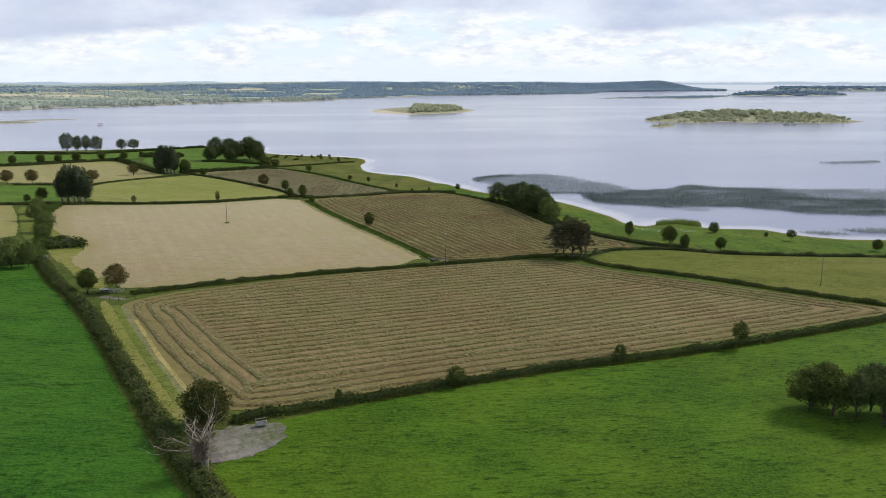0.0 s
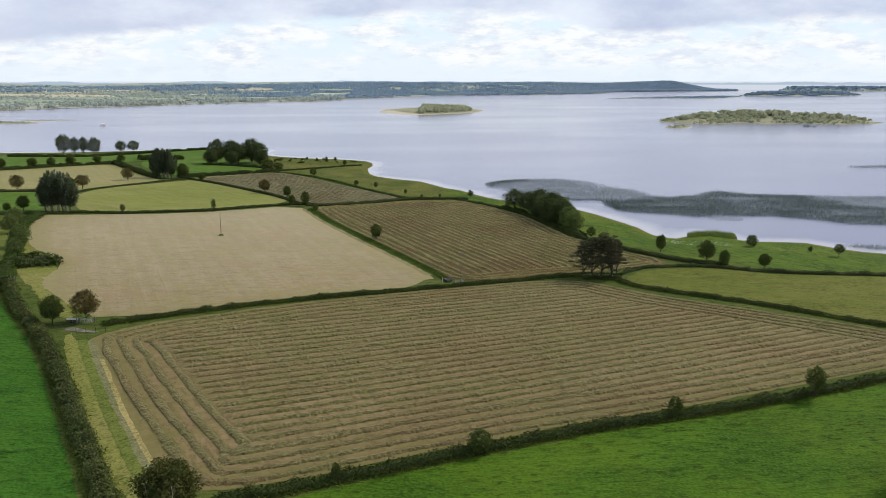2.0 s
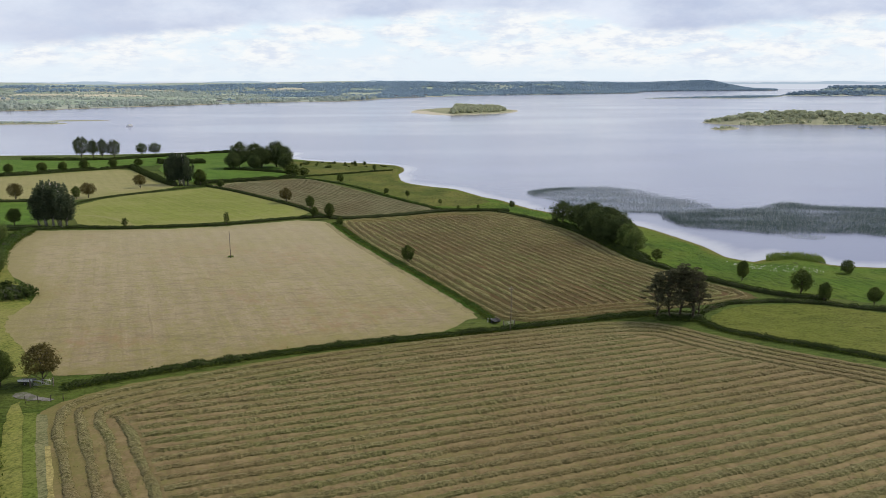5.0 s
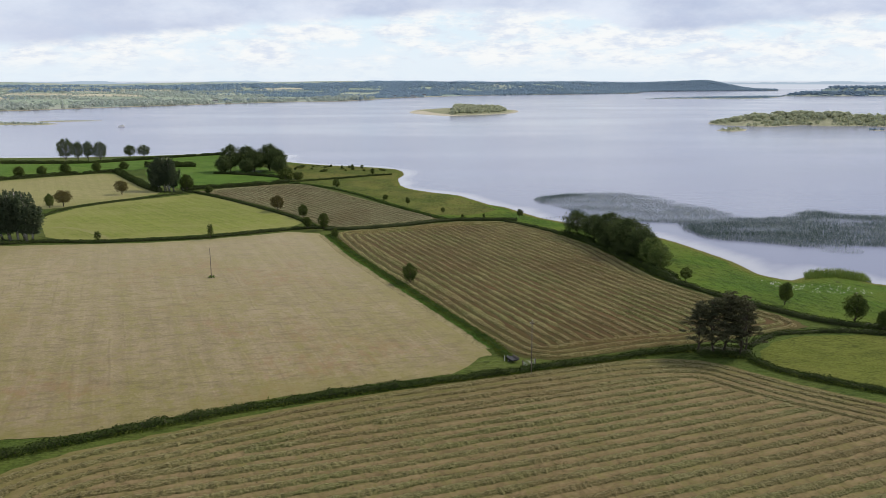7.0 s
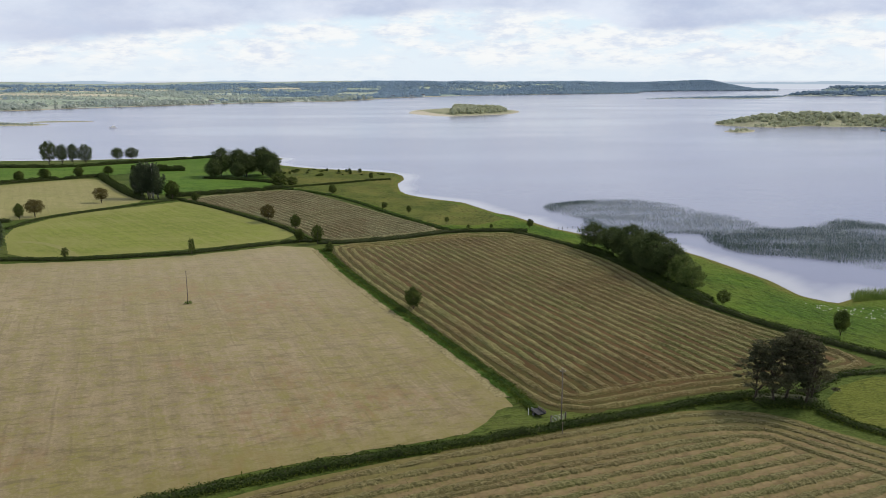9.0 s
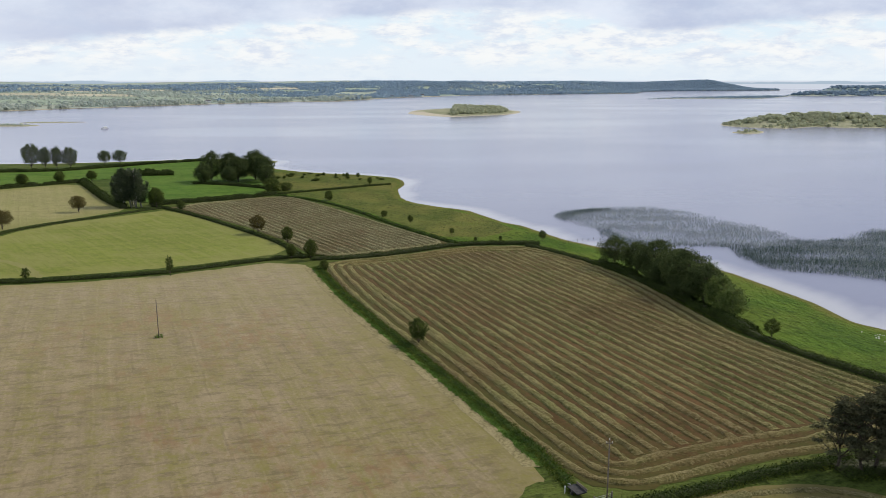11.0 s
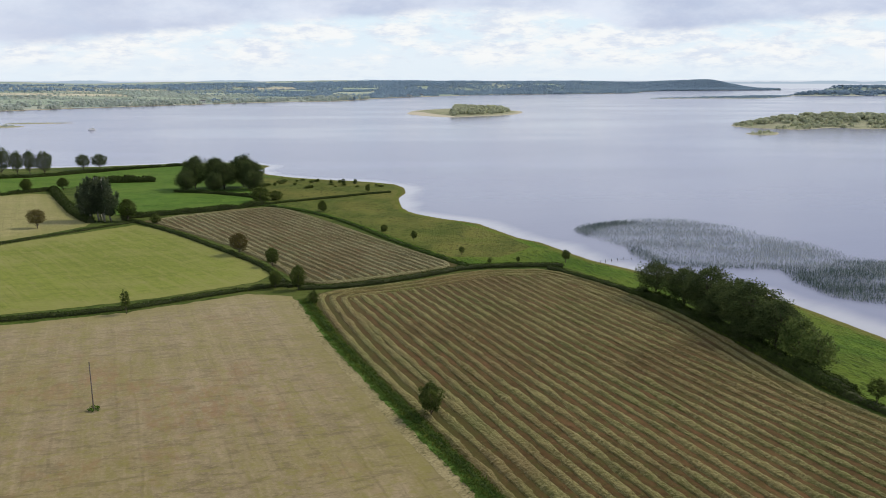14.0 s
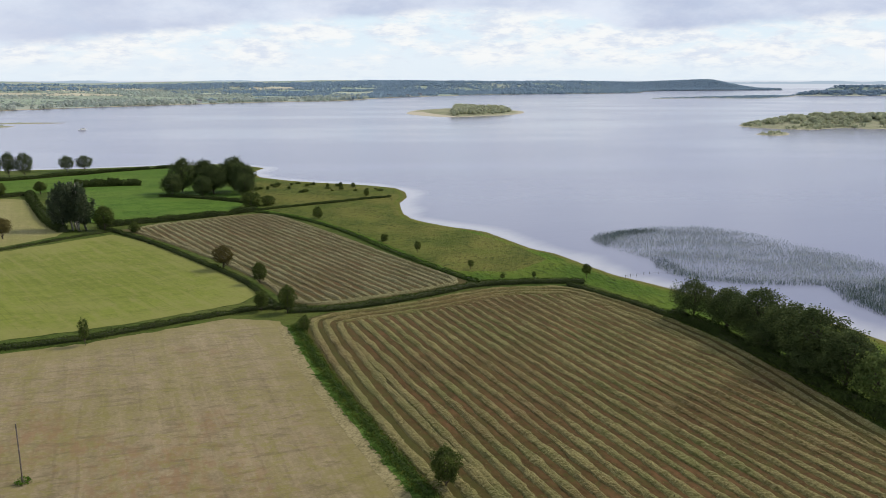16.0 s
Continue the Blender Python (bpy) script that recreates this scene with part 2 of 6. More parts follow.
def hay(name, a, b, green, brown, crumb_shade=0.25):
    """Cut grass, patchy between straw and green; dark crumbs paint shadow between clumps."""
    s = Shader(name, 0.95, 0.1)
    fine, patch, crumb = s.noise(0.34, 5, 0.7, seed=1), s.noise(13, 4, 0.6, seed=2), s.noise(0.75, 4, 0.62, seed=16)
    c = s.mix(s.smooth(fine, 0.34, 0.66), a, b)
    c = s.mix(s.math("MULTIPLY", s.smooth(s.noise(1.1, 4, 0.7, seed=6), 0.5, 0.66), 0.5), c, tuple(v * 1.15 for v in b))
    c = s.mix(s.math("MULTIPLY", s.smooth(patch, 0.44, 0.64), 0.55), c, green)
    c = s.mix(s.math("MULTIPLY", s.smooth(s.noise(34, 4, 0.6, seed=8), 0.45, 0.62), 0.7), c, brown)
    # painted shadow: darkened crumbs over the row
    c = s.mix(s.math("MULTIPLY", s.smooth(crumb, 0.50, 0.64), crumb_shade), c, tuple(v * 0.45 for v in a))
    s.bump(s.math("ADD", fine, s.math("MULTIPLY", crumb, 1.6)), 0.3)
    s.sheen(0.3, (1.0, 0.88, 0.55))
    return s.done(c)


def farmland():
    """Far fields: a patchwork of pastures, hay and stubble, paled with painted haze."""
    s = Shader("hazed_farmland")
    cells = s.n.new("ShaderNodeTexVoronoi")
    m = s.n.new("ShaderNodeMapping")
    m.vector_type = "TEXTURE"
    m.inputs["Scale"].default_value = (95, 150, 1000)
    m.inputs["Rotation"].default_value = (0, 0, 0.5)
    cells.inputs["Scale"].default_value = 1.0
    s.l.new(s.pos, m.inputs["Vector"]), s.l.new(m.outputs[0], cells.inputs["Vector"])
    pick = s.n.new("ShaderNodeSeparateColor")
    s.l.new(cells.outputs["Color"], pick.inputs[0])
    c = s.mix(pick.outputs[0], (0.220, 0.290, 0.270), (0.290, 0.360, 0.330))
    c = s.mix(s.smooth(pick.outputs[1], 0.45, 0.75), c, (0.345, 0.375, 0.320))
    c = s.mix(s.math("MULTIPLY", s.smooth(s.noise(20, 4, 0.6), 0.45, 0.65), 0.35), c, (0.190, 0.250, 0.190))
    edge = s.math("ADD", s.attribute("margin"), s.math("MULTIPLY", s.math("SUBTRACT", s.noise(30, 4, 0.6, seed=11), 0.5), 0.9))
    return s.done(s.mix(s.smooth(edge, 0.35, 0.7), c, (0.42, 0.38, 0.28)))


def lake():
    s = Shader("lake_water", 0.09, 0.5)
    s.bsdf.inputs["IOR"].default_value = 1.42
    ripple = s.math("ADD", s.noise(2.4, 3, 0.6, (0.5, 2.2), 1), s.math("MULTIPLY", s.noise(9, 2, 0.5, (0.3, 3.0), 2), 1.3))
    # bright cloud reflection along the shore, painted as a paler base colour
    nearshore = s.smooth(s.math("ADD", s.attribute("margin"), s.math("MULTIPLY", s.math("SUBTRACT", s.noise(26, 3, 0.55, (0.9, 3.0), 4), 0.5), 0.8)), 0.35, 0.95)
    s.bump(ripple, 0.14, 0.3)
    calm = s.smooth(s.noise(160, 3, 0.5, (0.1, 3.0), 3), 0.35, 0.7)
    rough = s.n.new("ShaderNodeMapRange")
    rough.inputs["To Min"].default_value, rough.inputs["To Max"].default_value = 0.19, 0.14
    s.l.new(calm, rough.inputs["Value"])
    s.l.new(rough.outputs[0], s.bsdf.inputs["Roughness"])
    deep = s.mix(s.noise(70, 3, 0.5, (0.2, 3.0), 5), (0.166, 0.182, 0.282), (0.206, 0.222, 0.322))
    return s.done(s.mix(nearshore, deep, (0.39, 0.405, 0.465)))


M = {
    "base": grass("field_edge_grass", (0.036, 0.062, 0.011), (0.064, 0.092, 0.018), (0.108, 0.112, 0.034), 0.6, 0.4, 1.0, (0.130, 0.122, 0.034)),
    "pasture": grass("pasture_grass", (0.025, 0.066, 0.005), (0.051, 0.112, 0.008), (0.092, 0.136, 0.011), 0.6, 0.2),
    "deep_pasture": grass("deep_pasture_grass", (0.019, 0.068, 0.007), (0.036, 0.106, 0.011), (0.058, 0.122, 0.014), 0.5, 0.1),
    "meadow": stubble("mown_green_meadow", (0.122, 0.152, 0.024), (0.156, 0.182, 0.036), (0.200, 0.200, 0.068), -0.80, 3.2, 0.5, 0.5, 0.12, None, 0.2),
    "olive": grass("olive_meadow", (0.070, 0.090, 0.013), (0.102, 0.118, 0.021), (0.136, 0.136, 0.036), 0.7, 0.1, 0.6),
    "hill": grass("hill_grass", (0.046, 0.100, 0.014), (0.080, 0.144, 0.022), (0.112, 0.156, 0.034), 0.5, 0.8, 0.8),
    "verge": grass("dry_verge_grass", (0.092, 0.122, 0.022), (0.160, 0.168, 0.044), (0.240, 0.212, 0.090), 0.75, 1.0, 0.5),
    "point": grass("olive_shore_grass", (0.046, 0.070, 0.012), (0.090, 0.108, 0.022), (0.150, 0.134, 0.038), 0.85, 1.4, 1.2, (0.150, 0.135, 0.034)),
    "rough": grass("rough_shore_grass", (0.034, 0.080, 0.008), (0.072, 0.124, 0.014), (0.122, 0.140, 0.024), 0.65, 1.9, 1.6, (0.128, 0.124, 0.028)),
    "tan": stubble("tan_stubble", (0.192, 0.157, 0.093), (0.250, 0.204, 0.130), (0.162, 0.148, 0.046), 2.02, 5.6, 0.4, 0.5, 0.95, (0.200, 0.118, 0.066)),
    "khaki": stubble("khaki_stubble", (0.200, 0.188, 0.076), (0.244, 0.226, 0.100), (0.160, 0.168, 0.050), 2.1, 5.0, 0.45, 0.6, 0.2, None, 0.3),
    "mown": stubble("raked_stubble", (0.160, 0.120, 0.060), (0.220, 0.168, 0.092), (0.128, 0.122, 0.040), 0.471, 3.05, 0.3, 0.6),
    "mown_dark": stubble("raked_brown_stubble", (0.066, 0.038, 0.015), (0.100, 0.062, 0.027), (0.052, 0.058, 0.015), -1.124, 3.15, 0.3, 0.6, 0.25, (0.150, 0.078, 0.038)),
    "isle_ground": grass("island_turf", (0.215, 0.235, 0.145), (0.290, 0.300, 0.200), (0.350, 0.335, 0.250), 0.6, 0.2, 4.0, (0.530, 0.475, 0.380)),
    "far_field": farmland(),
    # far field colours greyed and lightened to carry the haze over the lake
    "hazed_green": grass("hazed_far_pasture", (0.250, 0.320, 0.255), (0.310, 0.375, 0.300), (0.350, 0.395, 0.330), 0.5, 0.3, 6.0),
    "hazed_lime": grass("hazed_far_mown_grass", (0.340, 0.400, 0.320), (0.400, 0.450, 0.370), (0.430, 0.460, 0.390), 0.5, 0.3, 6.0),
    "hazed_straw": grass("hazed_far_stubble", (0.430, 0.410, 0.310), (0.500, 0.480, 0.380), (0.540, 0.500, 0.410), 0.5, 0.3, 6.0),
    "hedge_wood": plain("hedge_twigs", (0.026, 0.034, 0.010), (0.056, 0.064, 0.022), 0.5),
    "gravel": stubble("worn_gravel", (0.145, 0.137, 0.130), (0.205, 0.195, 0.186), (0.062, 0.082, 0.024), 0.4, 2.5, 0.6, 0.0, 0.0),
    "bark": plain("grey_brown_bark", (0.045, 0.036, 0.026), (0.105, 0.088, 0.066), 0.25),
    "pale_bark": plain("pale_bark", (0.30, 0.28, 0.24), (0.50, 0.48, 0.43), 0.35),
    "twig": plain("dead_brown_twigs", (0.120, 0.088, 0.068), (0.250, 0.200, 0.160), 0.4),
    "dead_wood": plain("bleached_dead_wood", (0.17, 0.14, 0.11), (0.46, 0.42, 0.36), 0.5),
    "timber": plain("weathered_timber", (0.13, 0.105, 0.085), (0.26, 0.225, 0.19), 0.2),
    "steel": plain("galvanised_steel", (0.42, 0.43, 0.45), (0.58, 0.58, 0.58), 0.3, 0.45, 0.8),
    "white": plain("white_paint", (0.70, 0.70, 0.69), (0.86, 0.86, 0.85), 0.4, 0.5),
    "dark": plain("dark_rubber_and_metal", (0.015, 0.015, 0.016), (0.05, 0.05, 0.05), 0.4, 0.6),
    "glass": plain("dark_window_glass", (0.02, 0.03, 0.04), (0.03, 0.04, 0.05), 1.0, 0.08),
    "slate": plain("grey_slate", (0.10, 0.10, 0.115), (0.17, 0.17, 0.18), 0.8, 0.7),
    "stone": plain("pale_limestone", (0.48, 0.47, 0.44), (0.70, 0.69, 0.66), 0.3, 0.85),
    "sand": plain("pale_shore_sand", (0.42, 0.38, 0.29), (0.54, 0.50, 0.41), 4.0, 0.95),
    "hedge_leaf": leaves("hedge_leaves", (0.034, 0.052, 0.013), (0.062, 0.086, 0.024), 0.2),
    "tall_hedge_leaf": leaves("tall_hedge_leaves", (0.046, 0.066, 0.020), (0.108, 0.132, 0.046), 0.25),
    "ditch_leaf": leaves("ditch_growth", (0.036, 0.068, 0.015), (0.088, 0.136, 0.030), 0.25),
    "ditch_grass": leaves("rank_ditch_grass", (0.076, 0.150, 0.030), (0.160, 0.250, 0.060), 0.45),
    "leaf": leaves("broad_leaves", (0.052, 0.076, 0.020), (0.120, 0.150, 0.040), 0.35),
    "sycamore_leaf": leaves("browning_sycamore_leaves", (0.046, 0.064, 0.017), (0.112, 0.112, 0.034), 0.35),
    # darker broad-leaf tone: shade within the tree masses put into the colour
    "shaded_leaf": leaves("shaded_broad_leaves", (0.048, 0.070, 0.026), (0.102, 0.130, 0.050), 0.35),
    "sallow_leaf": leaves("sallow_leaves", (0.082, 0.122, 0.036), (0.172, 0.215, 0.072), 0.4),
    "copper_leaf": leaves("olive_copper_leaves", (0.074, 0.064, 0.022), (0.142, 0.118, 0.040)),
    "birch_leaf": leaves("grey_green_leaves", (0.070, 0.094, 0.056), (0.142, 0.172, 0.104), 0.42),
    "needle": leaves("dark_needles", (0.062, 0.066, 0.038), (0.122, 0.120, 0.070), 0.3),
    # distance haze painted into the leaf colour, far paler than foliage
    "hazed_far_leaf": leaves("hazed_shore_wood_leaves", (0.430, 0.485, 0.465), (0.580, 0.620, 0.580), 0.5, 0.9),
    # haze and cloud shadow both put into this bluer, darker leaf colour
    "hazed_ridge_leaf": leaves("hazed_ridge_leaves", (0.250, 0.350, 0.475), (0.340, 0.440, 0.560), 0.5, 0.9),
    # island scrub lightened the same way, haze included in its green
    "hazed_isle_leaf": leaves("hazed_island_scrub_leaves", (0.400, 0.425, 0.300), (0.510, 0.530, 0.390), 0.5, 0.9),
    "tuft": leaves("pasture_tufts", (0.040, 0.100, 0.007), (0.080, 0.164, 0.013), 0.4, 0.85),
    "rough_tuft": leaves("rush_tufts", (0.050, 0.088, 0.012), (0.130, 0.150, 0.030), 0.35, 0.8),
    "dark_reed": leaves("dark_green_reed", (0.054, 0.090, 0.080), (0.126, 0.170, 0.156), 0.2),
    "reed": leaves("grey_green_reed", (0.250, 0.290, 0.310), (0.410, 0.455, 0.485), 0.3),
    "green_reed": leaves("fresh_green_reed", (0.110, 0.165, 0.035), (0.190, 0.245, 0.070), 0.3),
    # near-black end of both ranges stands in for shadow along the rows
    "loose_hay": leaves("shade_flecked_hay", (0.026, 0.024, 0.009), (0.220, 0.186, 0.088), 0.15, 0.95),
    "loose_green_hay": leaves("shade_flecked_green_hay", (0.026, 0.030, 0.011), (0.216, 0.196, 0.098), 0.15, 0.95),
    "ditch_bank": grass("rank_ditch_bank", (0.044, 0.090, 0.016), (0.086, 0.146, 0.028), (0.110, 0.150, 0.036), 0.5, 1.0, 0.4),
    "pale_verge": grass("pale_mown_verge", (0.170, 0.150, 0.070), (0.230, 0.200, 0.110), (0.260, 0.220, 0.130), 0.6, 1.0, 0.4),
    "yellow_verge": grass("bleached_verge_grass", (0.200, 0.180, 0.064), (0.280, 0.240, 0.100), (0.320, 0.270, 0.130), 0.6, 1.0, 0.4),
    "green_verge": grass("fresh_verge_grass", (0.070, 0.100, 0.018), (0.110, 0.136, 0.030), (0.150, 0.152, 0.046), 0.6, 1.0, 0.4),
    "mown_verge": grass("grey_mown_verge", (0.110, 0.122, 0.054), (0.160, 0.160, 0.080), (0.190, 0.170, 0.090), 0.6, 1.0, 0.4),
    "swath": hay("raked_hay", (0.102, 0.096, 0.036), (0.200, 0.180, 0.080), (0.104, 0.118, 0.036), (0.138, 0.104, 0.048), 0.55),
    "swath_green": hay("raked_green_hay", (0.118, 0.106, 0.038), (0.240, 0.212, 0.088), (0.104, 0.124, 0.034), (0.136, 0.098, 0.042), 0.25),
    "swath_pale": hay("raked_pale_hay", (0.146, 0.138, 0.070), (0.252, 0.238, 0.128), (0.130, 0.134, 0.055), (0.145, 0.120, 0.06)),
    "water": lake(),
}

# ---- the lie of the land ----
SHORE_WEST = [(-1500, -1500), (-1500, 250), (-1000, 560), (-640, 690), (-440, 722), (-349, 734), (-300, 749), (-257, 769), (-220, 782), (-196, 774), (-177, 758),
              (-178, 731), (-166, 707), (-148, 693), (-125, 681), (-104, 676), (-89, 669), (-75, 660), (-68, 645), (-65, 624),
              (-67, 604), (-63, 577), (-59, 561), (-50, 551), (-41, 542), (-31, 536), (-24, 530), (-19, 520), (-8, 499)]
SHORE_EAST = [(0, 491), (9, 473), (16, 460), (25, 450), (35, 438), (48, 428), (59, 420), (66, 406), (72, 390), (78, 373), (81, 354),
              (88, 346), (94, 351), (103, 358), (110, 354), (113, 344), (119, 341), (138, 339), (146, 328), (153, 322), (164, 317),
              (180, 316), (215, 313), (270, 290), (340, 230), (430, 60), (560, -300), (800, -1500)]
RELIEF = (4.768, -3.173, -2.558, 0.793, -0.152, -0.137, -0.148, -0.294, 0.235, 0.131)


def shore_distance(x, y):
    """Metres inside the shore (negative on the lake)."""
    pts = np.array(SHORE_WEST + SHORE_EAST, float)
    a, b = pts, np.roll(pts, -1, axis=0)
    x, y = np.asarray(x, float), np.asarray(y, float)
    best, inside = np.full(x.shape, 1e9), np.zeros(x.shape, bool)
    for (ax, ay), (bx, by) in zip(a, b):
        ux, uy = bx - ax, by - ay
        k = np.clip(((x - ax) * ux + (y - ay) * uy) / (ux * ux + uy * uy), 0, 1)
        best = np.minimum(best, np.hypot(x - ax - k * ux, y - ay - k * uy))
        cross = (ay > y) != (by > y)
        inside ^= cross & (x < ux * (y - ay) / (uy if uy else 1e-9) + ax)
    return np.where(inside, best, -best)


def height(x, y):
    """The lie of the land; the lake stands at 0."""
    x, y = np.asarray(x, float), np.asarray(y, float)
    u, v = np.clip(x, -330, 200) / 100, (np.clip(y, -60, 720) - 300) / 100
    c = RELIEF
    hill = (c[0] + c[1] * u + c[2] * v + c[3] * u * u + c[4] * u * v + c[5] * v * v + c[6] * u**3 + c[7] * u * u * v + c[8] * u * v * v + c[9] * v**3)
    hill = np.maximum(hill, 0.9)
    d = shore_distance(x, y)
    k = np.clip(d / 30, 0, 1)
    k = k * k * (3 - 2 * k)
    land = 0.035 * np.clip(d, 0, 30) * (1 - k) + hill * k
    return np.where(d > 0, land, np.maximum(0.05 * d, -2.5))


# ---- building helpers ----


def mesh_from(name, verts, faces, material, smooth=False):
    me = bpy.data.meshes.new(name)
    me.from_pydata([tuple(v) for v in verts], [], faces)
    me.materials.append(material)
    if smooth:
        me.shade_smooth()
    return me


def part(name, me, parent=None, label=""):
    ob = new(name, me)
    if parent:
        ob.parent = parent
    return tagged(ob, label)


def ground_z(x, y):
    return float(height(np.array([x]), np.array([y]))[0])


def quads(name, centre, u, v, material, blunt=False):
    """Many loose four-cornered leaves in one mesh: kite shapes, or blunt ones for whole sprays."""
    n = len(centre)
    p = np.empty((n, 4, 3))
    if blunt:
        p[:, 0], p[:, 1], p[:, 2], p[:, 3] = centre - u - v * 0.7, centre + u * 0.8 - v, centre + u + v * 0.7, centre - u * 0.8 + v
    else:
        p[:, 0], p[:, 1], p[:, 2], p[:, 3] = centre - u, centre - v * 0.8 + u * 0.1, centre + u, centre + v * 0.8 + u * 0.1
    me = bpy.data.meshes.new(name)
    me.vertices.add(4 * n), me.loops.add(4 * n), me.polygons.add(n)
    me.vertices.foreach_set("co", p.ravel())
    me.loops.foreach_set("vertex_index", np.arange(4 * n))
    me.polygons.foreach_set("loop_start", np.arange(0, 4 * n, 4))
    me.update(calc_edges=True)
    me.materials.append(material)
    return me


def leaf_axes(rng, n, size, outward=None, bias=0.5):
    """Random leaf directions of about that size; outward turns their faces that way."""
    nor = rng.normal(size=(n, 3))
    nor /= np.linalg.norm(nor, axis=1)[:, None]
    if outward is not None:
        nor = nor * (1 - bias) + outward * bias
        nor /= np.linalg.norm(nor, axis=1)[:, None] + 1e-9
    u = np.cross(nor, rng.normal(size=(n, 3)))
    u /= np.linalg.norm(u, axis=1)[:, None] + 1e-9
    s = size * rng.uniform(0.6, 1.35, (n, 1))
    return u * s, np.cross(nor, u) * s * rng.uniform(0.6, 1.0, (n, 1))


def tube(verts, faces, pts, radii, sides=6):
    """Adds a tapered limb through pts."""
    start = len(verts)
    for i, (p, r) in enumerate(zip(pts, radii)):
        way = Vector(pts[min(i + 1, len(pts) - 1)]) - Vector(pts[max(i - 1, 0)])
        q = way.to_track_quat("Z", "Y")
        for k in range(sides):
            a = 2 * math.pi * k / sides
            verts.append(Vector(p) + q @ Vector((math.cos(a) * r, math.sin(a) * r, 0)))
    for i in range(len(pts) - 1):
        for k in range(sides):
            a, b = start + i * sides + k, start + i * sides + (k + 1) % sides
            faces.append((a, b, b + sides, a + sides))
    faces.append(tuple(start + (len(pts) - 1) * sides + k for k in range(sides)))
    faces.append(tuple(start + k for k in reversed(range(sides))))


def box(verts, faces, lo, hi, m=Matrix(), bevel=0.0):
    """Adds a block with trimmed upright edges."""
    (x0, y0, z0), (x1, y1, z1), b = lo, hi, bevel
    ring = [(x0 + b, y0), (x1 - b, y0), (x1, y0 + b), (x1, y1 - b), (x1 - b, y1), (x0 + b, y1), (x0, y1 - b), (x0, y0 + b)]
    start = len(verts)
    for z in (z0, z1):
        verts.extend(m @ Vector((x, y, z)) for x, y in ring)
    faces.append(tuple(start + k for k in reversed(range(8))))
    faces.append(tuple(start + 8 + k for k in range(8)))
    faces.extend((start + k, start + (k + 1) % 8, start + 8 + (k + 1) % 8, start + 8 + k) for k in range(8))


def resample(pts, step, closed=False):
    pts = [Vector((*p[:2], 0)) for p in pts]
    if closed:
        pts = pts + pts[:1]
    out = []
    for a, b in zip(pts, pts[1:]):
        k = max(1, round((b - a).length / step))
        out += [a.lerp(b, i / k) for i in range(k)]
    if not closed:
        out.append(pts[-1])
    return np.array([(p.x, p.y) for p in out])


def rounded(pts, times=2, closed=False):
    """Cuts the corners of a line."""
    for _ in range(times):
        pairs = list(zip(pts, pts[1:] + (pts[:1] if closed else [])))
        cut = [tuple(a[k] + (b[k] - a[k]) * f for k in (0, 1)) for a, b in pairs for f in (0.25, 0.75)]
        pts = cut if closed else [pts[0]] + cut[1:-1] + [pts[-1]]
    return pts


def inside_polygon(x, y, pts):
    inside = np.zeros(np.shape(x), bool)
    for (ax, ay), (bx, by) in zip(pts, list(pts[1:]) + list(pts[:1])):
        cross = (ay > y) != (by > y)
        inside ^= cross & (x < (bx - ax) * (y - ay) / ((by - ay) if by != ay else 1e-9) + ax)
    return inside


def edge_distance(x, y, pts):
    best = np.full(np.shape(x), 1e9)
    for (ax, ay), (bx, by) in zip(pts, list(pts[1:]) + list(pts[:1])):
        ux, uy = bx - ax, by - ay
        k = np.clip(((x - ax) * ux + (y - ay) * uy) / (ux * ux + uy * uy + 1e-9), 0, 1)
        best = np.minimum(best, np.hypot(x - ax - k * ux, y - ay - k * uy))
    return best


def set_margin(me, x, y):
    """How near each point lies to the water's edge, for the sedge there."""
    a = me.attributes.new("margin", "FLOAT", "POINT")
    a.data.foreach_set("value", np.clip(1 - shore_distance(x, y) / 11, 0, 1))


def sheet(name, outline, material, label, lift=0.06, step=4.0, ragged=0.5, smooth_corners=2):
    """A field as a sheet that lies on the ground, with an uneven edge."""
    rng = np.random.default_rng(len(name) + len(outline))
    edge = resample(rounded(list(outline), smooth_corners, True), 2.0, True)
    edge = edge + rng.normal(0, ragged * 0.35, edge.shape)
    gx, gy = np.meshgrid(np.arange(edge[:, 0].min(), edge[:, 0].max(), step), np.arange(edge[:, 1].min(), edge[:, 1].max(), step))
    loop = [tuple(p) for p in edge]
    keep = inside_polygon(gx, gy, loop) & (edge_distance(gx, gy, loop) > step * 0.4)
    co = [Vector(p) for p in loop] + [Vector(p) for p in zip(gx[keep], gy[keep])]
    n = len(loop)
    v2, _, f2, _, _, _ = geometry.delaunay_2d_cdt(co, [(i, (i + 1) % n) for i in range(n)], [], 1, 1e-4)
    xy = np.array([tuple(v) for v in v2])
    me = mesh_from(name, np.c_[xy, height(xy[:, 0], xy[:, 1]) + lift], f2, material, True)
    set_margin(me, xy[:, 0], xy[:, 1])
    e = me.attributes.new("edge", "FLOAT", "POINT")
    e.data.foreach_set("value", np.clip(1 - edge_distance(xy[:, 0], xy[:, 1], loop) / 17, 0, 1))
    return tagged(new(name, me), label, "field", "", "structure")


# ---- ground, lake and far land ----


def spaced(lo, a, b, hi, fine, coarse):
    """Even fine steps from a to b, coarse ones out to lo and hi."""
    return np.r_[np.arange(lo, a, coarse), np.arange(a, b, fine), np.arange(b, hi + 1, coarse)]


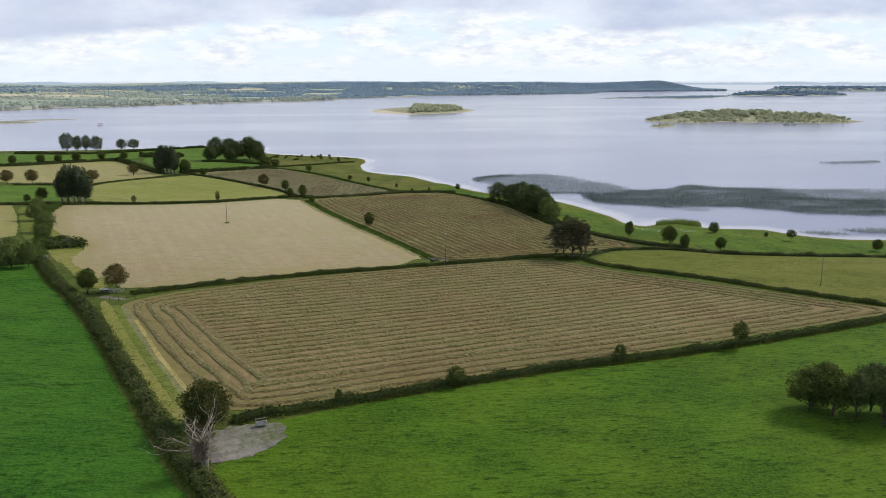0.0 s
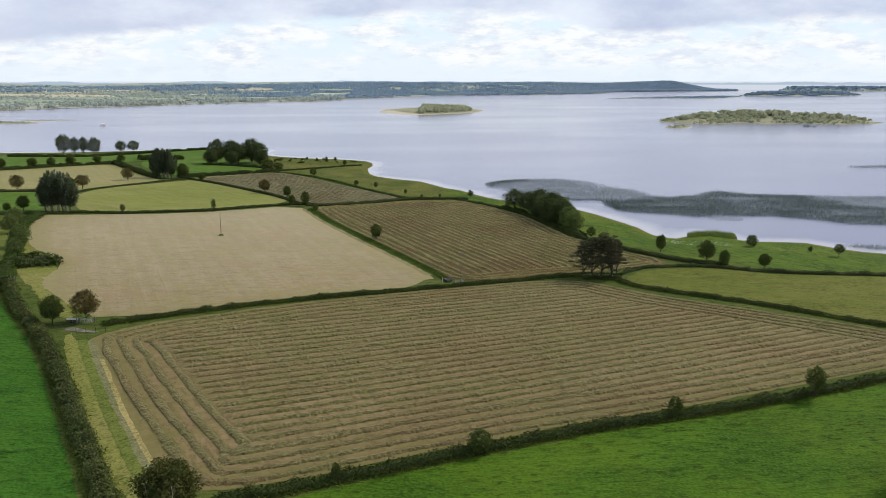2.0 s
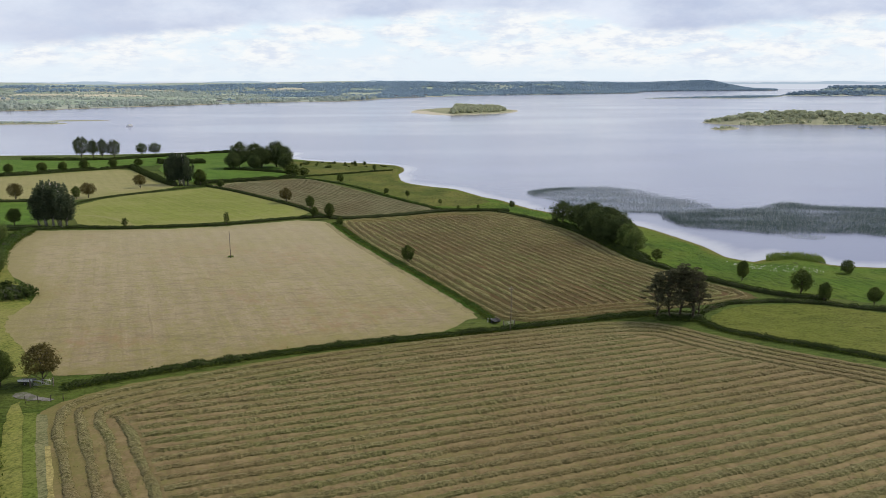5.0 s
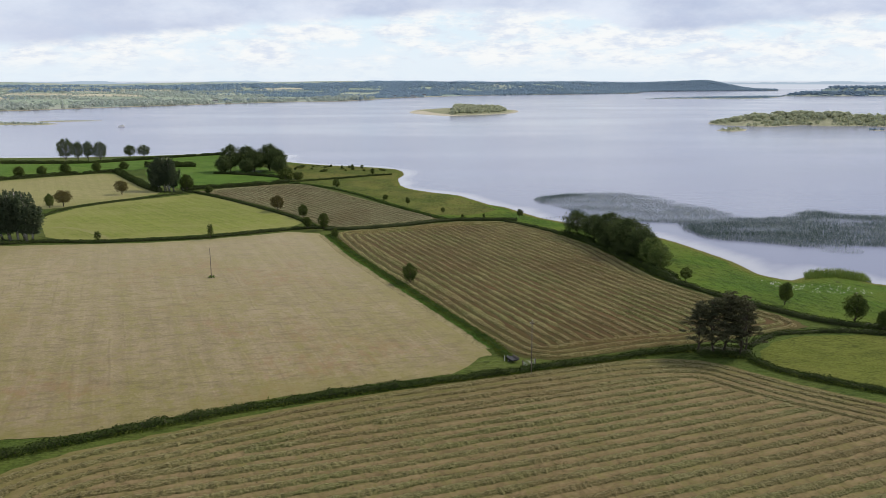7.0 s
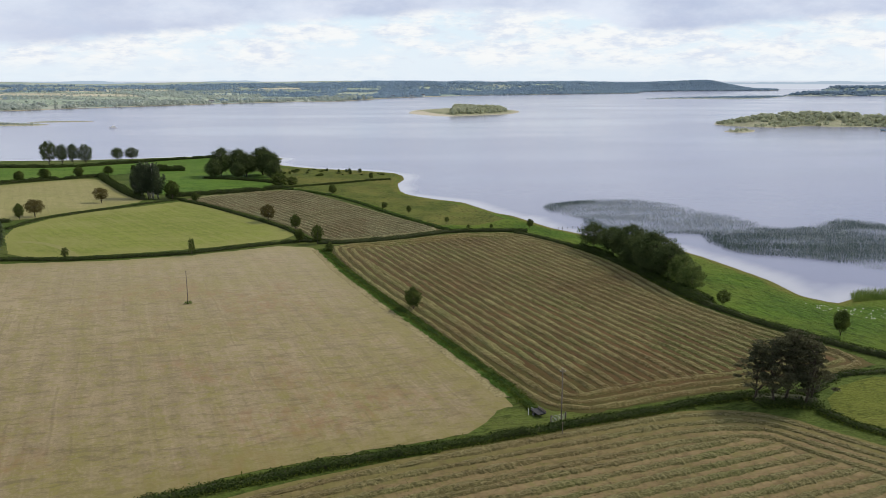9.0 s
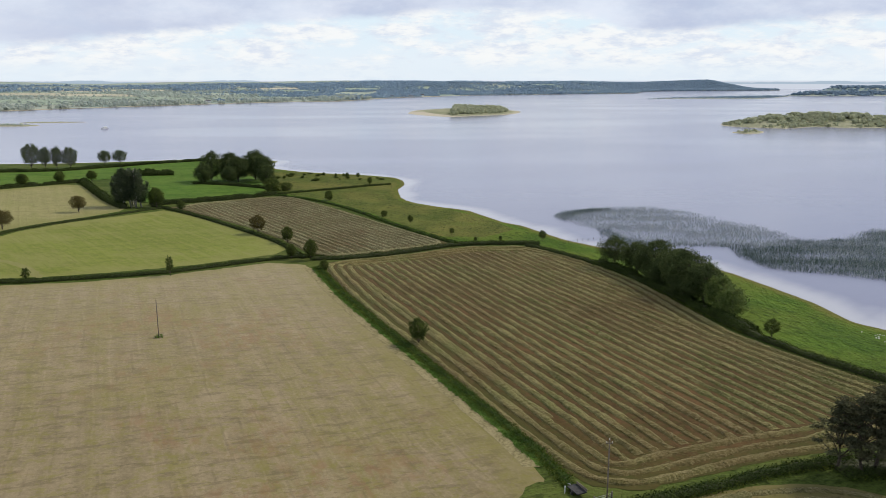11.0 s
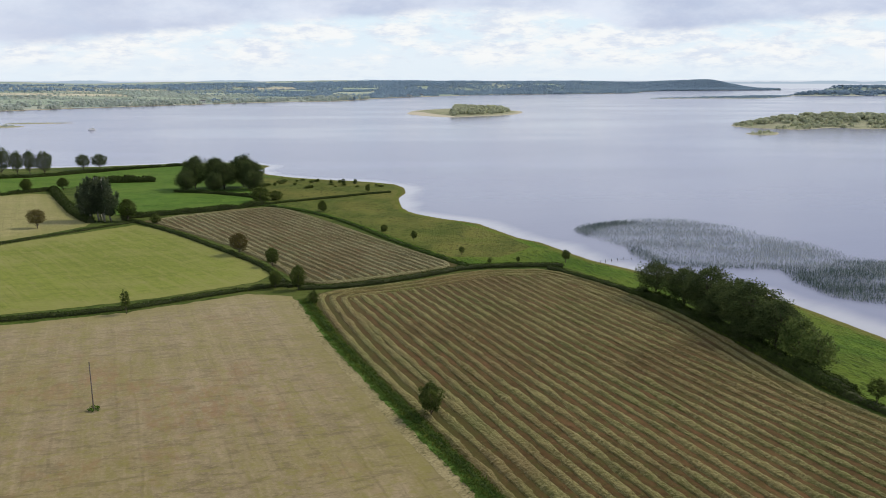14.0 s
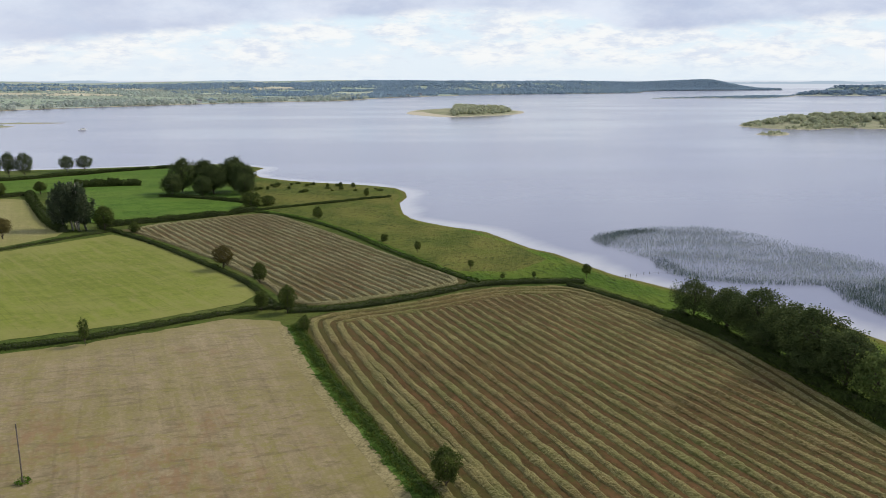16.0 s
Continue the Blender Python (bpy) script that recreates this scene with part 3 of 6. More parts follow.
def build_ground():
    xs, ys = spaced(-1500, -360, 260, 800, 3.3, 60), spaced(-1500, 60, 790, 900, 3.3, 60)
    gx, gy = np.meshgrid(xs, ys)
    z = height(gx, gy)
    w, h = len(xs), len(ys)
    i = np.arange(w * h).reshape(h, w)
    f = np.stack([i[:-1, :-1], i[:-1, 1:], i[1:, 1:], i[1:, :-1]], -1).reshape(-1, 4)
    me = mesh_from("ground", np.c_[gx.ravel(), gy.ravel(), z.ravel()], f.tolist(), M["base"], True)
    set_margin(me, gx.ravel(), gy.ravel())
    tagged(new("ground", me), "dull green grassy land sloping to the lake", "ground", "", "structure")


def build_water():
    xs, ys = spaced(-7000, -400, 420, 7000, 8, 470), spaced(-7000, 200, 880, 7000, 8, 470)
    gx, gy = np.meshgrid(xs, ys)
    w, h = len(xs), len(ys)
    i = np.arange(w * h).reshape(h, w)
    f = np.stack([i[:-1, :-1], i[:-1, 1:], i[1:, 1:], i[1:, :-1]], -1).reshape(-1, 4)
    me = mesh_from("water", np.c_[gx.ravel(), gy.ravel(), 0 * gx.ravel()], f.tolist(), M["water"], True)
    a = me.attributes.new("margin", "FLOAT", "POINT")
    a.data.foreach_set("value", np.clip(1 + shore_distance(gx.ravel(), gy.ravel()) / 20, 0, 1))
    tagged(new("water", me), "calm pale grey-blue lake water, cloud reflection painted pale along the shore", "water", "", "structure")


def scatter_wood(name, xyz, size, per, material, label, seed, flat=0.7):
    """A far wood: for each tree a rounded, lumpy heap of blunt leaf sprays."""
    rng = np.random.default_rng(seed)
    n = len(xyz)
    s = np.repeat(size * rng.uniform(0.55, 1.45, n), per)
    way = rng.normal(size=(n * per, 3)) * (1, 1, 1.15) + (0, -0.15, 0.35)
    way /= np.linalg.norm(way, axis=1)[:, None]
    c = np.repeat(xyz, per, axis=0) + way * (s * rng.uniform(0.6, 0.95, n * per))[:, None] * (1, 1, flat) + np.c_[0 * s, 0 * s, s * flat * 0.8]
    u, v = leaf_axes(rng, n * per, 1.0, way, 0.86)
    u, v = u * s[:, None] * 0.30, v * s[:, None] * 0.34
    return tagged(new(name, quads(name, c, u, v, material, True)), label, "woodland", "", "stuff")


def far_height(x, y, d):
    """Rolling land behind the far shore, by the distance from the water."""
    k = np.clip((d - 50) / np.interp(y, (3000, 4300), (800, 330)), 0, 1)
    roll = np.sin(x / 410 + 1.0) * np.cos(y / 530) * 5 + np.sin(x / 170 + y / 260) * 2.5
    return 1.0 + (33 + roll) * k * k * (3 - 2 * k) * np.clip(0.72 + (y - 1200) / 6200, 0, 1.35) * np.interp(x, (500, 900, 1300, 1640), (1, 0.85, 0.95, 0.4))


FAR_SHORE = [(-3200, 900), (-1900, 1180), (-1300, 1440), (-962, 1708), (-900, 1850), (-795, 2020), (-680, 2200), (-555, 2350), (-430, 2420), (-400, 2520),
             (-318, 2830), (-200, 3040), (-60, 3260), (100, 3380), (330, 3500), (600, 3670), (690, 3780), (740, 4050), (900, 4330), (1180, 4480), (1500, 4580), (1640, 4700), (1640, 4930), (-3200, 4930)]


FAR_LINE = FAR_SHORE[:-2] + [(1640, 9000), (-9000, 9000), (-9000, 900)]


def build_far_land():
    loop = FAR_SHORE
    xs, ys = np.arange(-3200, 1660, 40.0), np.arange(880, 5420, 40.0)
    gx, gy = np.meshgrid(xs, ys)
    edge = resample(loop, 35, True)
    lp = [tuple(p) for p in edge]
    keep = inside_polygon(gx, gy, loop) & (edge_distance(gx, gy, loop) > 15)
    co = [Vector(p) for p in lp] + [Vector(p) for p in zip(gx[keep], gy[keep])]
    n = len(lp)
    v2, _, f2, _, _, _ = geometry.delaunay_2d_cdt(co, [(i, (i + 1) % n) for i in range(n)], [], 1, 1e-3)
    xy = np.array([tuple(v) for v in v2])
    d = edge_distance(xy[:, 0], xy[:, 1], FAR_LINE)
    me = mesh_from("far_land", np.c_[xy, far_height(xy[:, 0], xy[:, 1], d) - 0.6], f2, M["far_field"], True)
    a = me.attributes.new("margin", "FLOAT", "POINT")
    a.data.foreach_set("value", np.clip(1 - d / 60, 0, 1))
    tagged(new("far_land", me), "low rolling green farmland beyond the lake", "land", "", "structure")
    rng = np.random.default_rng(5)

    def spots(count, x0, x1, y0, y1, lo, hi, patch, cover):
        x, y = rng.uniform(x0, x1, count), rng.uniform(y0, y1, count)
        d = edge_distance(x, y, FAR_LINE)
        ok = inside_polygon(x, y, FAR_SHORE) & (d > lo) & (d < hi)
        ok &= np.array([noise.noise((a / patch, b / patch * 2.2, 3.7)) for a, b in zip(x, y)]) > cover
        x, y, d = x[ok], y[ok], d[ok]
        return np.c_[x, y, far_height(x, y, d) - 0.8]

    scatter_wood("shore_woodland", spots(11000, -1900, -380, 1250, 2900, 12, 190, 85, -0.22), 6.0, 26, M["hazed_far_leaf"], "pale green woodland along the far shore, haze in its colour", 1)
    scatter_wood("hilltop_woodland", spots(21000, -2600, -300, 2000, 4700, 600, 1300, 260, -0.05), 6.4, 14, M["hazed_ridge_leaf"], "woods along the far hilltops, tinted dark blue-green for haze", 4)
    scatter_wood("ridge_woodland", spots(34000, -420, 1640, 2450, 4900, 10, 1500, 210, -0.16), 6.4, 12, M["hazed_ridge_leaf"], "wooded ridge across the lake, tinted dark blue-green for haze", 3)

    scatter_wood("headland_woodland", spots(30000, 640, 1640, 3900, 4950, 5, 900, 240, -0.5), 6.5, 8, M["hazed_ridge_leaf"], "woods on a headland near the horizon, tinted blue-green for haze", 8)

    # the enclosed fields: a skewed net of parcels with hedgerow trees along their sides
    turn, wide, deep = radians(38), 190.0, 105.0
    along, over = np.array((math.cos(turn), math.sin(turn))), np.array((-math.sin(turn), math.cos(turn)))
    nodes = {}

    def node(i, j):
        if (i, j) not in nodes:
            r = random.Random(i * 997 + j)
            nodes[i, j] = along * wide * (i + r.uniform(-0.28, 0.28) + 0.35 * (j % 2)) + over * deep * (j + r.uniform(-0.25, 0.25)) + np.array((-900.0, 2200.0))
        return nodes[i, j]

    pale, dark = [], []
    for i in range(-9, 16):
        for j in range(-9, 26):
            ring = [node(i, j), node(i + 1, j), node(i + 1, j + 1), node(i, j + 1)]
            cx, cy = np.mean(ring, axis=0)
            rx, ry = np.array([p[0] for p in ring]), np.array([p[1] for p in ring])
            d = edge_distance(rx, ry, FAR_LINE)
            if not inside_polygon(rx, ry, FAR_SHORE).all() or d.min() < 60 or d.max() > 1150 or math.hypot(cx, cy) > 4600:
                continue
            r = random.Random(i * 31 + j * 7)
            # woods thicken towards the headland
            wooded = r.random() < np.interp(cx, (-1100, -750, -400, 0), (0.22, 0.34, 0.6, 0.75))
            # cells under cloud shadow take the darker, bluer leaf colour
            bucket = dark if cx + 0.25 * (cy - 2200) > -640 or r.random() < 0.06 else pale
            if wooded:
                for _ in range(120):
                    a, b = r.random(), r.random()
                    p = (ring[0] * (1 - a) + ring[1] * a) * (1 - b) + (ring[3] * (1 - a) + ring[2] * a) * b
                    bucket.append(p)
                continue
            n = 9
            grid = [((ring[0] * (1 - a) + ring[1] * a) * (1 - b) + (ring[3] * (1 - a) + ring[2] * a) * b) for b in np.linspace(0.02, 0.98, n) for a in np.linspace(0.02, 0.98, n)]
            gx, gy = np.array([p[0] for p in grid]), np.array([p[1] for p in grid])
            z = far_height(gx, gy, edge_distance(gx, gy, FAR_LINE)) + 0.5
            f = [(q * n + k, q * n + k + 1, q * n + n + k + 1, q * n + n + k) for q in range(n - 1) for k in range(n - 1)]
            kind = r.choice(("hazed_green", "hazed_green", "hazed_straw", "hazed_lime"))
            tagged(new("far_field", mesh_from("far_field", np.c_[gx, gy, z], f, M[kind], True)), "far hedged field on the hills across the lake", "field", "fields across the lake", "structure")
            for a, b in zip(ring, ring[1:] + ring[:1]):
                if r.random() < 0.15:
                    continue
                bucket += [a + (b - a) * (k + r.uniform(-0.4, 0.4)) / 15 + np.array((r.uniform(-3, 3), r.uniform(-3, 3))) for k in range(16)]
    for name, where, leaf, size, label, seed in (("hedgerow_woodland", pale, "hazed_far_leaf", 3.7, "hedgerow trees and copses on the far farmland, paled for haze", 2), ("copse_woodland", dark, "hazed_ridge_leaf", 4.6, "far farmland copses, tinted dark blue-green for haze and cloud shadow", 6)):
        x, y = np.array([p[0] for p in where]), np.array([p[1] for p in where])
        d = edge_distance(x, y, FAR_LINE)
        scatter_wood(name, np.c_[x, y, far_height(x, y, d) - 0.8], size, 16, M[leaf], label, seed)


def island(name, outline, top, tree, per_100, leaf, label, rim=10.0, seed=1, wood_label="", turf="isle_ground", slope=60.0, scrub_from=-9e9):
    """A low island with a sandy rim and scrub."""
    loop = rounded(list(outline), 2, True)
    edge = resample(loop, 12, True)
    lp = [tuple(p) for p in edge]
    step = max(8.0, (edge[:, 0].max() - edge[:, 0].min()) / 60)
    gx, gy = np.meshgrid(np.arange(edge[:, 0].min(), edge[:, 0].max(), step), np.arange(edge[:, 1].min(), edge[:, 1].max(), step))
    keep = inside_polygon(gx, gy, lp) & (edge_distance(gx, gy, lp) > step * 0.4)
    co = [Vector(p) for p in lp] + [Vector(p) for p in zip(gx[keep], gy[keep])]
    n = len(lp)
    v2, _, f2, _, _, _ = geometry.delaunay_2d_cdt(co, [(i, (i + 1) % n) for i in range(n)], [], 1, 1e-3)
    xy = np.array([tuple(v) for v in v2])

    def lift(d):
        k = np.clip(d / slope, 0, 1)
        return 0.05 + np.clip(d / rim, 0, 1) * 0.6 + top * k * k * (3 - 2 * k)

    d = edge_distance(xy[:, 0], xy[:, 1], lp)
    me = mesh_from(name, np.c_[xy, lift(d)], f2, M[turf], True)
    a = me.attributes.new("margin", "FLOAT", "POINT")
    a.data.foreach_set("value", np.clip(1 - d / rim, 0, 1))
    ob = tagged(new(name, me), label, "island", "", "structure")
    rng = np.random.default_rng(seed)
    area = (edge[:, 0].max() - edge[:, 0].min()) * (edge[:, 1].max() - edge[:, 1].min())
    count = int(area / 100 * per_100)
    x, y = rng.uniform(edge[:, 0].min(), edge[:, 0].max(), count), rng.uniform(edge[:, 1].min(), edge[:, 1].max(), count)
    d = edge_distance(x, y, lp)
    ok = inside_polygon(x, y, lp) & (d > rim * 0.7) & (x > scrub_from)
    ok &= np.array([noise.noise((a / 45, b / 45, seed)) for a, b in zip(x, y)]) > (-0.22 if count > 60 else -2)
    if ok.any():
        scatter_wood("island_scrub", np.c_[x[ok], y[ok], lift(d[ok]) - 0.3], tree * (0.55 + 0.6 * np.clip(d[ok] / slope, 0, 1)), 24, leaf, wood_label or "scrubby green trees covering a low island", seed)
    return ob


build_ground()
build_water()
build_far_land()
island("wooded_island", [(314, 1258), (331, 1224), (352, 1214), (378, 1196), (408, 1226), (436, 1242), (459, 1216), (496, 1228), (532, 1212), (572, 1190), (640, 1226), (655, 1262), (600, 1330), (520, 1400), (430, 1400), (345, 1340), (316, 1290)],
       9.0, 4.6, 1.9, M["hazed_isle_leaf"], "long low green wooded island in the lake", 6.0, 11, slope=80.0)
island("sand_spit", [(-164, 1640), (-130, 1564), (-100, 1526), (-70, 1495), (-52, 1514), (-74, 1580), (-96, 1680), (-120, 1760), (-148, 1740)], 2.2, 1.0, 0.0, M["hazed_isle_leaf"], "bare pale sand spit at the end of a small island", 16.0, 22, turf="sand", slope=50.0)
island("grassy_islet", [(279, 1122), (288, 1099), (308, 1098), (324, 1128), (331, 1158), (306, 1150)], 0.8, 2.0, 1.6, M["hazed_isle_leaf"], "low grassy islet beside a wooded island", 4.0, 21, slope=20.0)
island("small_islet", [(476, 1130), (484, 1122), (493, 1122), (497, 1132), (488, 1142), (478, 1140)], 0.6, 2.4, 9.0, M["hazed_ridge_leaf"], "tiny low dark islet in the lake", 1.5, 12)
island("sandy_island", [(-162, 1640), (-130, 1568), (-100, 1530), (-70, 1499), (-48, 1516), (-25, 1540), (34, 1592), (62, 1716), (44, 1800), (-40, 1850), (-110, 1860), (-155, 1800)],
       3.0, 5.2, 2.2, M["hazed_isle_leaf"], "small island with a pale sandy rim and scrub", 36.0, 13, scrub_from=-72.0)
island("low_spit", [(-900, 1150), (-760, 1180), (-672, 1196), (-640, 1200), (-628, 1212), (-640, 1240), (-760, 1245), (-900, 1230)], 1.0, 2.6, 1.6, M["hazed_far_leaf"], "low reedy spit in the lake", 8.0, 14)
island("sand_bar", [(-700, 1270), (-640, 1290), (-600, 1312), (-640, 1325), (-700, 1310)], 0.4, 1.6, 0.5, M["hazed_far_leaf"], "pale sand bar with thin reeds", 12.0, 15)
island("dark_spit", [(470, 2690), (600, 2790), (720, 2800), (860, 2760), (960, 2900), (1140, 3180), (1000, 3120), (780, 2960), (600, 2860)], 1.2, 3.0, 1.1, M["hazed_ridge_leaf"], "long dark low spit far out in the lake", 2.0, 16, turf="far_field")
island("far_island", [(1110, 3240), (1250, 3190), (1400, 3210), (1600, 3290), (1680, 3340), (1640, 3430), (1400, 3400), (1180, 3330)], 7.0, 6.5, 1.3, M["hazed_ridge_leaf"], "dark wooded island far out in the lake", 3.0, 17, turf="far_field")
island("far_coast", [(1750, 4560), (2100, 4500), (2700, 4500), (2700, 4800), (2000, 4800)], 14.0, 8.0, 0.4, M["hazed_ridge_leaf"], "faint low coast near the horizon", 10.0, 19, turf="far_field")

# ---- fields ----
F3 = [(-82, 184), (-67, 160), (-54, 141), (-45, 129), (-38, 125), (-28, 129), (-10, 139), (12, 150), (37, 160.5), (66, 174), (101, 191), (118, 200), (108, 206),
      (84, 223.5), (55, 241), (47, 248), (37, 256), (20, 253), (1, 243), (-16, 234), (-32, 225), (-47, 215), (-60, 205), (-72, 196)]
F4 = [(-86, 201), (-97.1, 210.8), (-105.1, 219.1), (-111.1, 225.9), (-114.5, 233.1), (-115.9, 243.6), (-118.6, 251.6), (-126.6, 261.0), (-134.6, 267.4), (-143.0, 278.7), (-153.8, 297.6), (-162.1, 315.6), (-166.1, 330.7),  (-146, 342), (-126, 353), (-106, 370), (-86, 391.5), (-74, 391), (-44.5, 330), (-17.5, 276),
      (-8.5, 254), (-10, 245), (-17, 241), (-34, 232), (-49, 223), (-62, 213), (-75, 204)]
F5 = [(-69, 394), (-64, 401), (-50, 411), (-38, 422), (-28, 432.5), (-17, 438), (-1, 440.5), (6, 434), (15, 422), (24, 406), (31, 390), (37, 366), (43, 338), (50, 323), (59, 308.5), (69, 293), (70.5, 286.5), (55, 277.5), (40.5, 269.8), (27.5, 264.6),
      (14, 257.3), (5, 252.2), (-2, 253), (-5.5, 257), (-13, 271), (-28.2, 303), (-44.6, 334.5), (-54.4, 355), (-66.0, 383)]
F6 = [(-162, 500), (-152, 523), (-136, 544), (-123, 559), (-110, 548), (-81, 510), (-56, 475), (-36, 449), (-30, 441), (-41, 428), (-53, 418), (-63, 409), (-74, 405),
      (-81, 415), (-92, 432), (-110, 454), (-134, 477), (-153, 494)]
F7 = [(-160, 351), (-176, 375), (-183, 392), (-184, 418), (-179, 443), (-166, 475), (-160, 490), (-145, 480), (-127, 465), (-100, 436), (-86, 416), (-88, 405), (-108, 381), (-124, 367), (-138, 356), (-152, 348)]
F8 = [(-216, 391), (-250, 405), (-288, 440), (-268, 474), (-262, 503), (-257, 540), (-245, 578), (-218, 540), (-190, 500), (-174, 487), (-180, 458), (-188, 432), (-190, 411), (-203, 401)]
F9 = [(-180, 508), (-205, 545), (-228, 584), (-238, 623), (-250, 690), (-236, 735), (-205, 715), (-160, 640), (-134, 574), (-150, 537), (-172, 517)]
F10 = [(49, 257), (51, 265), (57, 273), (66, 278.5), (82, 281.5), (98, 274), (121, 272.8), (156, 273), (190, 271), (190, 165), (142, 189), (119, 205), (103, 218.5), (91, 229), (79, 238), (65, 246), (53, 253)]
SHORE_STRIP = [(-128, 566), (-112, 556), (-95, 541), (-77, 517), (-60, 490), (-47, 469), (-35, 453), (-27, 443), (-4, 447), (6, 446), (18, 421), (27, 408), (36, 392), (46, 350), (53, 325), (61, 312), (76, 294),
               (92, 289), (120, 278), (160, 278), (240, 270), (240, 300), (180, 314.5), (164, 315.5), (152, 320), (145, 327), (137, 337), (112, 342), (109, 352), (103, 356), (94, 349), (88, 344.5), (80, 352), (76, 373), (70, 390),
               (64, 405), (57, 418), (34, 436), (15, 458), (-1, 489), (-9, 497), (-20, 518), (-32, 534), (-60, 559), (-68, 604), (-67, 624), (-70, 645), (-76, 658), (-105, 674), (-148, 691), (-168, 700), (-150, 620)]
DITCH = [(-69.6, 388), (-57.6, 359.5), (-48.2, 340), (-40.2, 324.5), (-31.6, 307.5), (-19.8, 285), (-12.2, 270), (-7.2, 259)]
F3_GROUND = [(-38, 124)] + [(x + 0.7, y - 1.7) for x, y in F3[5:11]] + [(121, 199)] + F3[12:16] + [(x - 0.9, y + 2.2) for x, y in F3[16:]] + F3[:4]
sheet("mown_field_big", F3_GROUND, M["mown"], "mown hay field with long raked rows of drying grass")
sheet("stubble_field", F4, M["tan"], "pale tan cleared hay field with faint mower stripes", 0.06, 4.0, 0.6, 0)
sheet("mown_field_shore", F5, M["mown_dark"], "brown mown field with raked rows beside the lake", 0.06, 4.0, 0.6, 0)
sheet("mown_field_far", F6, M["mown_dark"], "narrow mown field with raked rows near the shore", 0.06, 4.0, 0.6, 0)
sheet("green_meadow", F7, M["meadow"], "light green mown meadow between hedges", 0.06, 4.0, 0.6, 0)
sheet("khaki_field", F8, M["khaki"], "pale khaki mown field between hedges", 0.06, 4.0, 0.4, 1)
sheet("hill_pasture", F9, M["hill"], "green hill pasture near the lake", 0.30)
sheet("olive_field", F10, M["olive"], "olive green meadow beside the shore", 0.06, 4.0, 0.5, 0)
sheet("shore_pasture", SHORE_STRIP, M["rough"], "rough tussocky shore pasture with a yellow sedge margin", 0.04, 3.0, 0.8, 1)
sheet("point_pasture", [(-127, 569), (-111, 558), (-94, 543), (-76, 519), (-59, 492), (-46, 471), (-34, 455), (-16, 458), (-4, 480), (-12, 498), (-23, 517), (-35, 533), (-62, 559), (-70, 604), (-69, 624), (-72, 643), (-78, 656), (-106, 672), (-148, 688), (-163, 688), (-150, 625)],
      M["point"], "rough olive pasture on the shore point", 0.075, 3.0, 0.9, 0)
sheet("left_field", [(-146, 260), (-156, 280), (-166, 298), (-181, 322), (-190, 316), (-240, 290), (-215, 235), (-165, 225), (-152, 240)], M["khaki"], "pale olive meadow behind a hedge", 0.06, 4.0, 0.6, 0)
sheet("west_verge", [(-87, 190), (-80, 182), (-66, 159), (-53, 140), (-44, 128), (-38, 124), (-40, 119), (-47, 122), (-58, 139), (-70, 158), (-82, 178)], M["verge"], "dry yellow grass verge along a hedge", 0.05, 3.0, 0.7, 1)
sheet("green_verge", [(-80.5, 184), (-73.8, 173.0), (-60.8, 151.5), (-47.8, 131.0), (-43.0, 125.0), (-41.5, 126.5), (-46.2, 132.3), (-57.7, 150.0), (-70.6, 171.5), (-78, 184)], M["mown_verge"], "grey-green mown strip beside a hay field", 0.085, 2.0, 0.22, 0)
sheet("lush_verge", [(-82, 184), (-75.2, 172.4), (-62.4, 151.0), (-49.5, 130.6), (-44.0, 124.0), (-42.6, 125.4), (-47.9, 131.6), (-60.9, 151.9), (-73.9, 173.4), (-80, 184.5)], M["green_verge"], "bright green grass strip along a verge", 0.095, 2.0, 0.22, 0)
sheet("bleached_line", [(-72.3, 173.2), (-58.6, 150.0), (-46.6, 131.6), (-45.9, 132.0), (-57.9, 150.5), (-71.6, 173.6)], M["yellow_verge"], "thin line of bleached uncut grass", 0.10, 1.0, 0.15, 0)
sheet("worn_track", [(-168, 368), (-162, 370.2), (-154, 366), (-147, 360), (-141, 353), (-139, 354.5), (-145.6, 362.4), (-153, 368.6), (-162, 372.8), (-168, 371)], M["khaki"], "pale worn track across a green meadow", 0.085, 2.0, 0.5, 1)
sheet("pale_verge", [(x - 1.9, y - 0.6) for x, y in DITCH] + [(x - 4.2, y - 1.2) for x, y in DITCH[::-1]], M["pale_verge"], "pale mown strip along a ditch", 0.085, 2.0, 0.25, 0)
sheet("ditch_bank", [(x + 0.6, y) for x, y in DITCH] + [(x - 2.0, y - 0.6) for x, y in DITCH[::-1]], M["ditch_bank"], "rank green bank of a ditch", 0.10, 2.0, 0.35, 0)
sheet("green_track", [(-176.8, 318.6), (-162.3, 292.6), (-149.3, 269.6), (-135.8, 247.6), (-129.8, 238.1), (-124.8, 240.7), (-130.8, 250.2), (-144.3, 272.2), (-157.3, 295.2), (-171.8, 321.2)], M["green_verge"], "green grassy track beside a hedge bank", 0.07, 3.0, 0.5, 1)
sheet("corner_verge", [(-11, 253), (-5, 254), (3, 249), (0, 245.5), (-9, 243), (-18, 239), (-13, 246)], M["base"], "green grass corner by a field gate", 0.09, 2.0, 0.6, 1)
sheet("west_bank", [(-90, 197), (-100, 207), (-118, 230), (-128, 240), (-142, 262), (-158, 290), (-166, 320), (-158, 322), (-150, 296), (-138, 272), (-120, 250), (-108, 232), (-90, 204)], M["verge"], "grassy bank between hedge and stubble", 0.05, 3.0, 0.8, 1)
